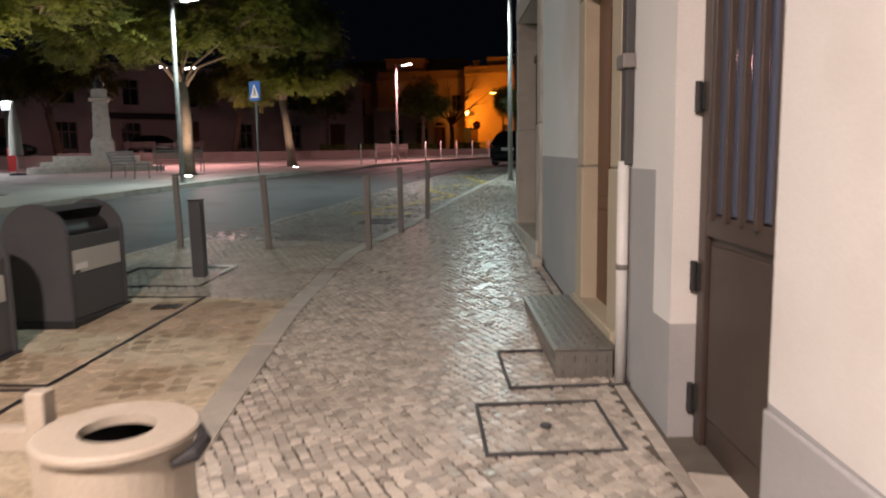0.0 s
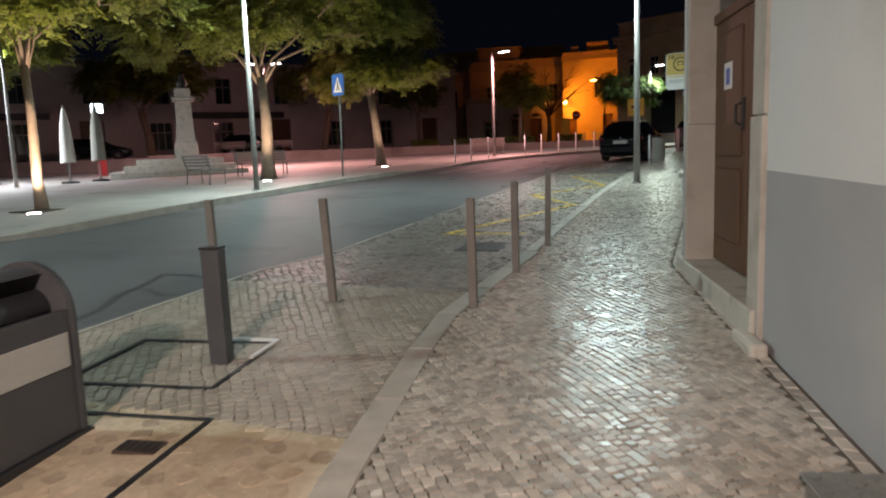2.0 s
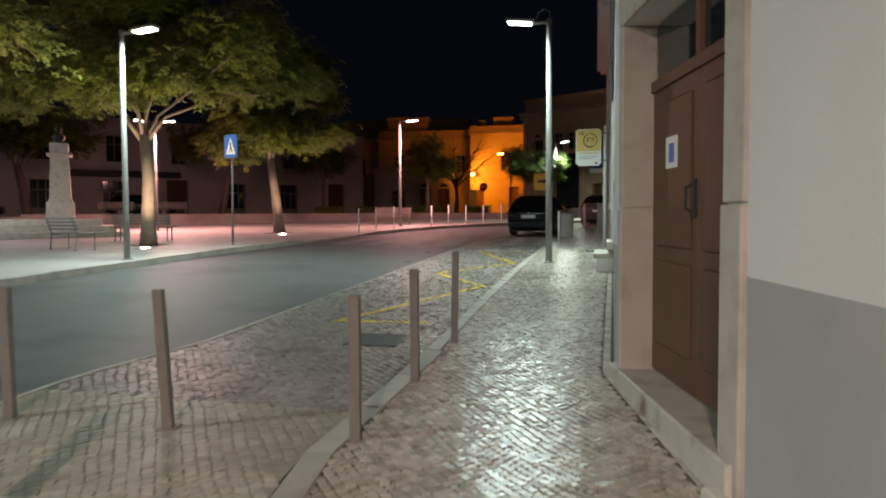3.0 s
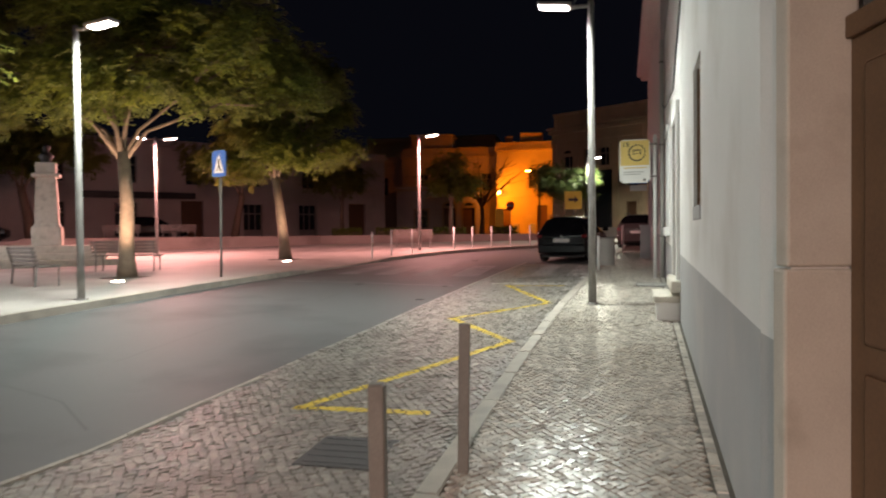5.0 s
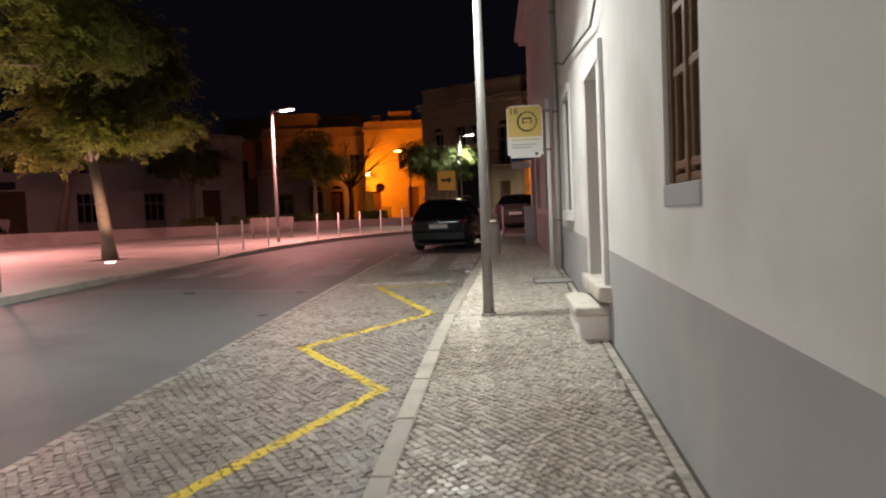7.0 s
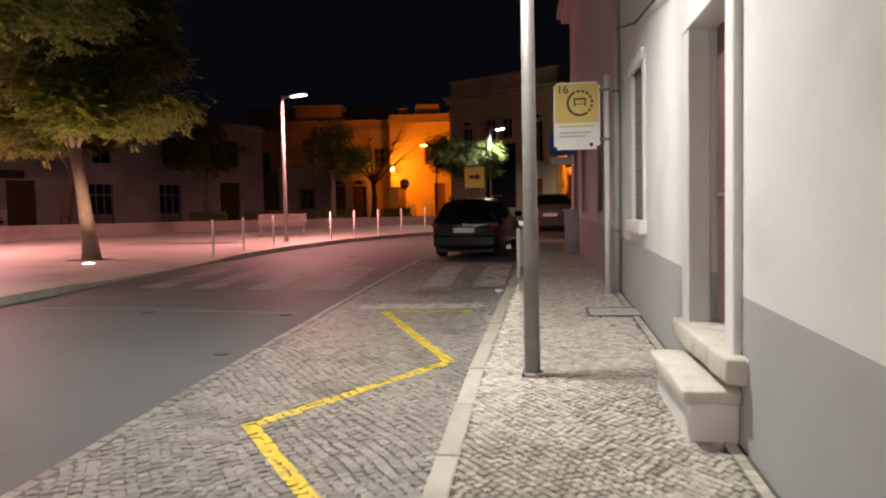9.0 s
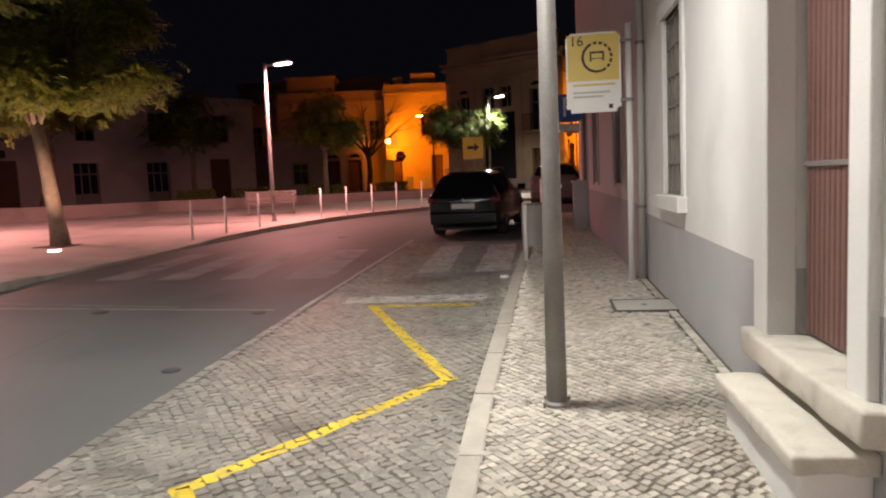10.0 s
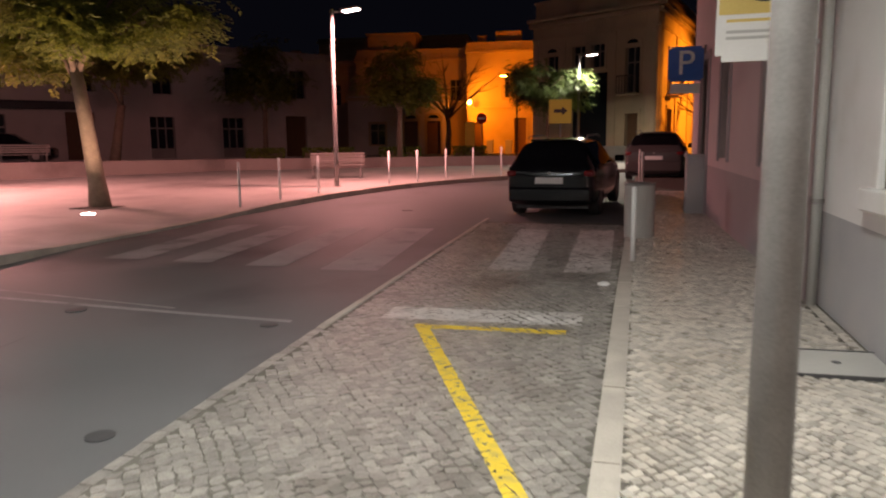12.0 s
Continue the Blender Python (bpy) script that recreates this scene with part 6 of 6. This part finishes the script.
def bare_tree(x, y, z, h, seed, label):
    r = random.Random(seed)
    th = thing("bare_tree", label, "tree", pose(x, y, z))
    part("trunk", tube([(0, 0, -0.05), (0.1, 0, h * 0.2), (0, 0, h * 0.4)], [0.24, 0.18, 0.15], 10), BARK, th, smooth=True)
    for k in range(9):
        a = 2 * math.pi * k / 9
        p = Vector((0, 0, h * r.uniform(0.3, 0.4)))
        lb = bmesh.new()
        q = p + Vector((math.cos(a) * h * 0.16, math.sin(a) * h * 0.16, h * r.uniform(0.12, 0.22)))
        e = q + Vector((math.cos(a) * h * 0.18, math.sin(a) * h * 0.18, h * r.uniform(0.12, 0.34)))
        tube([p, q, e], [0.1, 0.06, 0.02], 6, bm=lb)
        for j in range(7):
            s = p.lerp(e, r.uniform(0.4, 1.0))
            d = Vector((math.cos(a) + r.uniform(-.9, .9), math.sin(a) + r.uniform(-.9, .9), r.uniform(0.1, 1.2))) * h * 0.13
            tube([s, s + d * 0.6, s + d + Vector((0, 0, 0.1))], [0.03, 0.02, 0.008], 5, bm=lb)
        part("limb", lb, BARK, th, smooth=True)
    return th


bare_tree(-17.3, 66, 1.95, 7.6, 41, "bare tree before the orange house")
bare_tree(0.3, 62, 1.9, 5.2, 42, "small bare tree by the orange-lit side wall")
for k, (x, y, rz) in enumerate(((-33.4, 41.0, 36), (-40.5, 34.5, 40))):
    car("parked_car", "dark car parked before the house row", pose(x, y, 1.95, 0, 0, rz - 90), 4.1, 1.7, 1.45, PAINT_BLACK)
for k, (x, y, w) in enumerate(((-17.5, 46.5, 2.4), (-20.5, 46.0, 1.8), (-14.5, 48.0, 2.0), (-11.5, 49.6, 1.6))):
    r = random.Random(60 + k)
    th = thing("hedge", "low dark clipped hedge behind the wall", "hedge", pose(x, y, 1.95, 0, 0, 25), group="hedges")
    vs, fs = [], []
    for i in range(900):
        o = Vector((r.uniform(-w / 2, w / 2), r.uniform(-0.3, 0.3), r.uniform(0.02, 0.62)))
        d = Vector((r.gauss(0, 1), r.gauss(0, 1), r.gauss(0, 1))).normalized() * 0.07
        e = d.cross(Vector((r.gauss(0, 1), r.gauss(0, 1), r.gauss(0, 1)))).normalized() * 0.04
        j = len(vs)
        vs += [o - d, o + e, o + d, o - e]
        fs.append((j, j + 1, j + 2, j + 3))
    me = bpy.data.meshes.new("foliage")
    me.from_pydata([tuple(v) for v in vs], [], fs)
    me.materials.append(LEAF)
    o = new("foliage", me)
    o.parent = th
    part("stem", box(-w / 2 + 0.1, w / 2 - 0.1, -0.1, 0.1, -0.02, 0.4, 0.05), BARK, th)


# ---- cobbles and setts ----
def clip_poly(poly, inside_edges):
    """Cuts a flat polygon by half planes (px, py, nx, ny)."""
    for px, py, nx, ny in inside_edges:
        out = []
        for i in range(len(poly)):
            a, c = poly[i], poly[(i + 1) % len(poly)]
            da, dc = (a[0] - px) * nx + (a[1] - py) * ny, (c[0] - px) * nx + (c[1] - py) * ny
            if da >= 0:
                out.append(a)
            if (da >= 0) != (dc >= 0):
                f = da / (da - dc)
                out.append((a[0] + (c[0] - a[0]) * f, a[1] + (c[1] - a[1]) * f, a[2] + (c[2] - a[2]) * f))
        poly = out
        if len(poly) < 3:
            return []
    return poly


def lay_stones(y0, y1, left, right, z_of, pitch, angle, seed, lift, gap, keep, warp=0.05, jitter=0.09, tilt=0.07, corner=0.74, cap=0.86):
    """Stones as (ring of the top, ring of the skirt) on a turned, wavering grid."""
    r = random.Random(seed)
    ca, sa = math.cos(radians(angle)), math.sin(radians(angle))
    bend = lambda x, y, k: (x + k * noise.noise((x * 0.6, y * 0.6, 3.1)) * 2 + 0.022 * noise.noise((x * 4, y * 4, 5.3)), y + k * noise.noise((x * 0.6, y * 0.6, 9.7)) * 2 + 0.022 * noise.noise((x * 4, y * 4, 1.3)))
    stones = []
    n = int((y1 - y0 + 8) / pitch) + 30
    cx0, cy0 = (left((y0 + y1) / 2) + right((y0 + y1) / 2)) / 2, (y0 + y1) / 2
    for i in range(-n, n):
        off = r.uniform(0, pitch)
        for j in range(-n, n):
            u, v = (i + 0.5) * pitch, j * pitch + off
            x, y = cx0 + u * ca - v * sa, cy0 + u * sa + v * ca
            if y < y0 - 0.5 or y > y1 + 0.5 or x < left(y) - 0.5 or x > right(y) + 0.5:
                continue
            x, y = bend(x, y, warp)
            if y < y0 or y > y1 or x < left(y) or x > right(y) or not keep(x, y):
                continue
            wav = 0.012 * math.sin(x * 5.1 + y * 3.3)
            a = radians(angle) + r.uniform(-jitter, jitter) + wav * 3
            hu, hv = (pitch - gap) / 2 * r.uniform(0.9, 1.12), (pitch - gap) / 2 * r.uniform(0.8, 1.2)
            c, s = math.cos(a), math.sin(a)
            tx, ty, dz = r.uniform(-tilt, tilt), r.uniform(-tilt, tilt), r.uniform(-0.003, 0.003)
            top, skirt = [], []
            for su, sv in ((-1, -1), (0, -1), (1, -1), (1, 0), (1, 1), (0, 1), (-1, 1), (-1, 0)):
                k = r.uniform(corner, 1.0) if su and sv else r.uniform(0.9, 1.06)
                ju, jv = hu * (su + r.uniform(-0.12, 0.12) * (su == 0)) * k, hv * (sv + r.uniform(-0.12, 0.12) * (sv == 0)) * k
                for f, lst, d in ((cap, top, lift + dz), (1.03, skirt, lift - 0.013)):
                    px, py = x + (ju * f) * c - (jv * f) * s, y + (ju * f) * s + (jv * f) * c
                    lst.append((px, py, z_of(px, py) + d + (tx * ju + ty * jv if f < 1 else 0)))
            stones.append((x, y, top, skirt))
    return stones


def stones_mesh(name, stones, material, origin=(0, 0, 0)):
    vs, fs = [], []
    for x, y, top, skirt in stones:
        k = len(vs)
        vs += [(p[0] - origin[0], p[1] - origin[1], p[2] - origin[2]) for p in top + skirt]
        n = len(top)
        fs.append(tuple(range(k, k + n)))
        for i in range(n):
            j = (i + 1) % n
            fs.append((k + i, k + n + i, k + n + j, k + j))
    me = bpy.data.meshes.new(name)
    me.from_pydata(vs, [], fs)
    me.materials.append(material)
    return me


def stone_field(parent_name, label, stones, piece, joined_name, mat_piece, mat_joined, near):
    """The stones of the stretch nearest the walk as single pieces, the rest joined."""
    th = thing(parent_name, label, "paving", kind="structure")
    single = [s for s in stones if near(s[0], s[1])][:300]
    chosen = {id(s) for s in single}
    for s in single:
        o = new(piece, stones_mesh(piece, [s], mat_piece, (s[0], s[1], s[2][0][2])))
        o.parent, o.location = th, (s[0], s[1], s[2][0][2])
    rest = new(joined_name, stones_mesh(joined_name, [s for s in stones if id(s) not in chosen], mat_joined))
    rest.parent = th
    tagged(rest, kind="stuff")
    return th


COVERS = [(0.40, 2.95, 0.36, 18), (-1.75, 20.98, 0.34, 3)]


def free_of_covers(x, y):
    for cx, cy, h, rz in COVERS[1:]:
        if abs(x - cx) < h and abs(y - cy) < h * 0.86:
            return False
    return True


near_stones = lay_stones(-4, 34, lambda y: near_x(y) + (0.2 if y < 10.2 else 0.15), lambda y: right_x(y) - 0.38, lambda x, y: top_z(y), 0.058, 42, 5, 0.0, 0.003, free_of_covers, 0.07, 0.2, 0.06, 0.86, 0.9)
border = random.Random(17)
for edge, off in ((right_x, lambda y: -0.315),):
    yb = -4.0
    while yb < 31:
        ln = border.uniform(0.085, 0.125)
        slope = edge(yb + ln) - edge(yb)
        top, skirt = [], []
        for su, sv in ((-1, -1), (1, -1), (1, 1), (-1, 1)):
            for f, lst, d in ((0.93, top, -0.002), (1.0, skirt, -0.012)):
                py = yb + ln / 2 + sv * f * (ln / 2 - 0.002)
                px = edge(yb) + off(yb) + slope * (py - yb) / ln + su * f * 0.034
                lst.append((px, py, top_z(py) + d + border.uniform(-0.002, 0.002)))
        if free_of_covers(top[0][0], top[0][1]):
            near_stones.append((edge(yb) + off(yb), yb, top, skirt))
        yb += ln
stone_field("cobbles_pavement", "pale polished limestone cobbles of the pavement", near_stones, "cobble", "cobbles_joined", COBBLE_PIECE, COBBLE, lambda x, y: 17.6 < y < 18.6 and x > -3.0)
bay_stones = lay_stones(8.3, 28.4, lambda y: bay_x(y) + 0.12, lambda y: near_x(y) - 0.03, lambda x, y: road_z(x, y), 0.076, 40, 6, 0.013, -0.004, lambda x, y: True, 0.09, 0.4, 0.1, 0.8, 0.9)
stone_field("setts_bay", "grey granite setts of the bus bay", bay_stones, "sett", "setts_joined", SETT_PIECE, SETT, lambda x, y: 18.2 < y < 19.4)

apron_stones = lay_stones(5.2, 8.3, lambda y: bay_x(y) + 0.1, lambda y: near_x(y) - 0.03, lambda x, y: road_z(x, y), 0.078, 40, 9, 0.012, -0.002, lambda x, y: True, 0.08, 0.3, 0.03)
stone_field("setts_apron", "trodden beige-grey setts between bins and bollards", apron_stones, "sett", "setts_joined", APRON_PIECE, APRON_SETT, lambda x, y: 6.0 < y < 7.2 and x > -4.2)
flag_stones = lay_stones(-2.0, 5.2, lambda y: bay_x(y) + 0.2, lambda y: near_x(y) - 0.05, lambda x, y: road_z(x, y), 0.14, 30, 8, 0.010, 0.004, lambda x, y: True, 0.2, 0.8, 0.01)
stone_field("stones_by_bins", "trodden brownish stones set flush round the bins", flag_stones, "flat_stone", "flat_stones_joined", FLAG_PIECE, FLAG_STONE, lambda x, y: 1.6 < y < 4.6 and x > -3.3)


def painted(name, stones, quads, material, label):
    """Paint lying on the stone tops inside the given convex quads."""
    vs, fs = [], []
    for quad in quads:
        edges = []
        gx, gy = sum(p[0] for p in quad) / len(quad), sum(p[1] for p in quad) / len(quad)
        for a, c in zip(quad, quad[1:] + quad[:1]):
            nx, ny = -(c[1] - a[1]), c[0] - a[0]
            if (gx - a[0]) * nx + (gy - a[1]) * ny < 0:
                nx, ny = -nx, -ny
            edges.append((a[0], a[1], nx, ny))
        for x, y, top, skirt in stones:
            if (x - gx) ** 2 + (y - gy) ** 2 > 9:
                continue
            ring = clip_poly([(p[0] + (q[0] - p[0]) * 0.7, p[1] + (q[1] - p[1]) * 0.7, p[2] + 0.0012) for p, q in zip(top, skirt)], edges)
            if len(ring) >= 3:
                k = len(vs)
                vs += ring
                fs.append(tuple(range(k, k + len(ring))))
    me = bpy.data.meshes.new(name)
    me.from_pydata(vs, [], fs)
    me.materials.append(material)
    return tagged(new(name, me), label, "road marking", kind="structure")


def strip(a, c, w):
    d = Vector((c[0] - a[0], c[1] - a[1])).normalized()
    n = Vector((-d.y, d.x)) * w / 2
    e = d * w / 2
    return [(a[0] - e.x + n.x, a[1] - e.y + n.y), (a[0] - e.x - n.x, a[1] - e.y - n.y), (c[0] + e.x - n.x, c[1] + e.y - n.y), (c[0] + e.x + n.x, c[1] + e.y + n.y)]


ZIG = [(-3.4, 12.1), (-4.55, 12.0), (-3.36, 15.3), (-4.64, 16.93), (-3.46, 18.88), (-4.84, 21.63), (-3.66, 21.7)]
painted("zigzag_marking", bay_stones, [strip(a, c, 0.115) for a, c in zip(ZIG, ZIG[1:])], YELLOW_PAINT, "yellow zigzag bus stop marking on setts")
painted("bay_end_line", bay_stones, [[(-5.3, 21.8), (-3.5, 21.93), (-3.52, 22.35), (-5.3, 22.22)]], SETT_PAINT, "white bar marking across the bay")
for a, c, d in ((-4.83, -4.34, 0.23), (-3.92, -3.39, 0.14)):
    painted("zebra_stripe", bay_stones, [[(a, 24.15), (c, 24.25), (c - d, 27.72), (a - d, 27.64)]], SETT_PAINT, "worn white zebra stripe painted on setts")
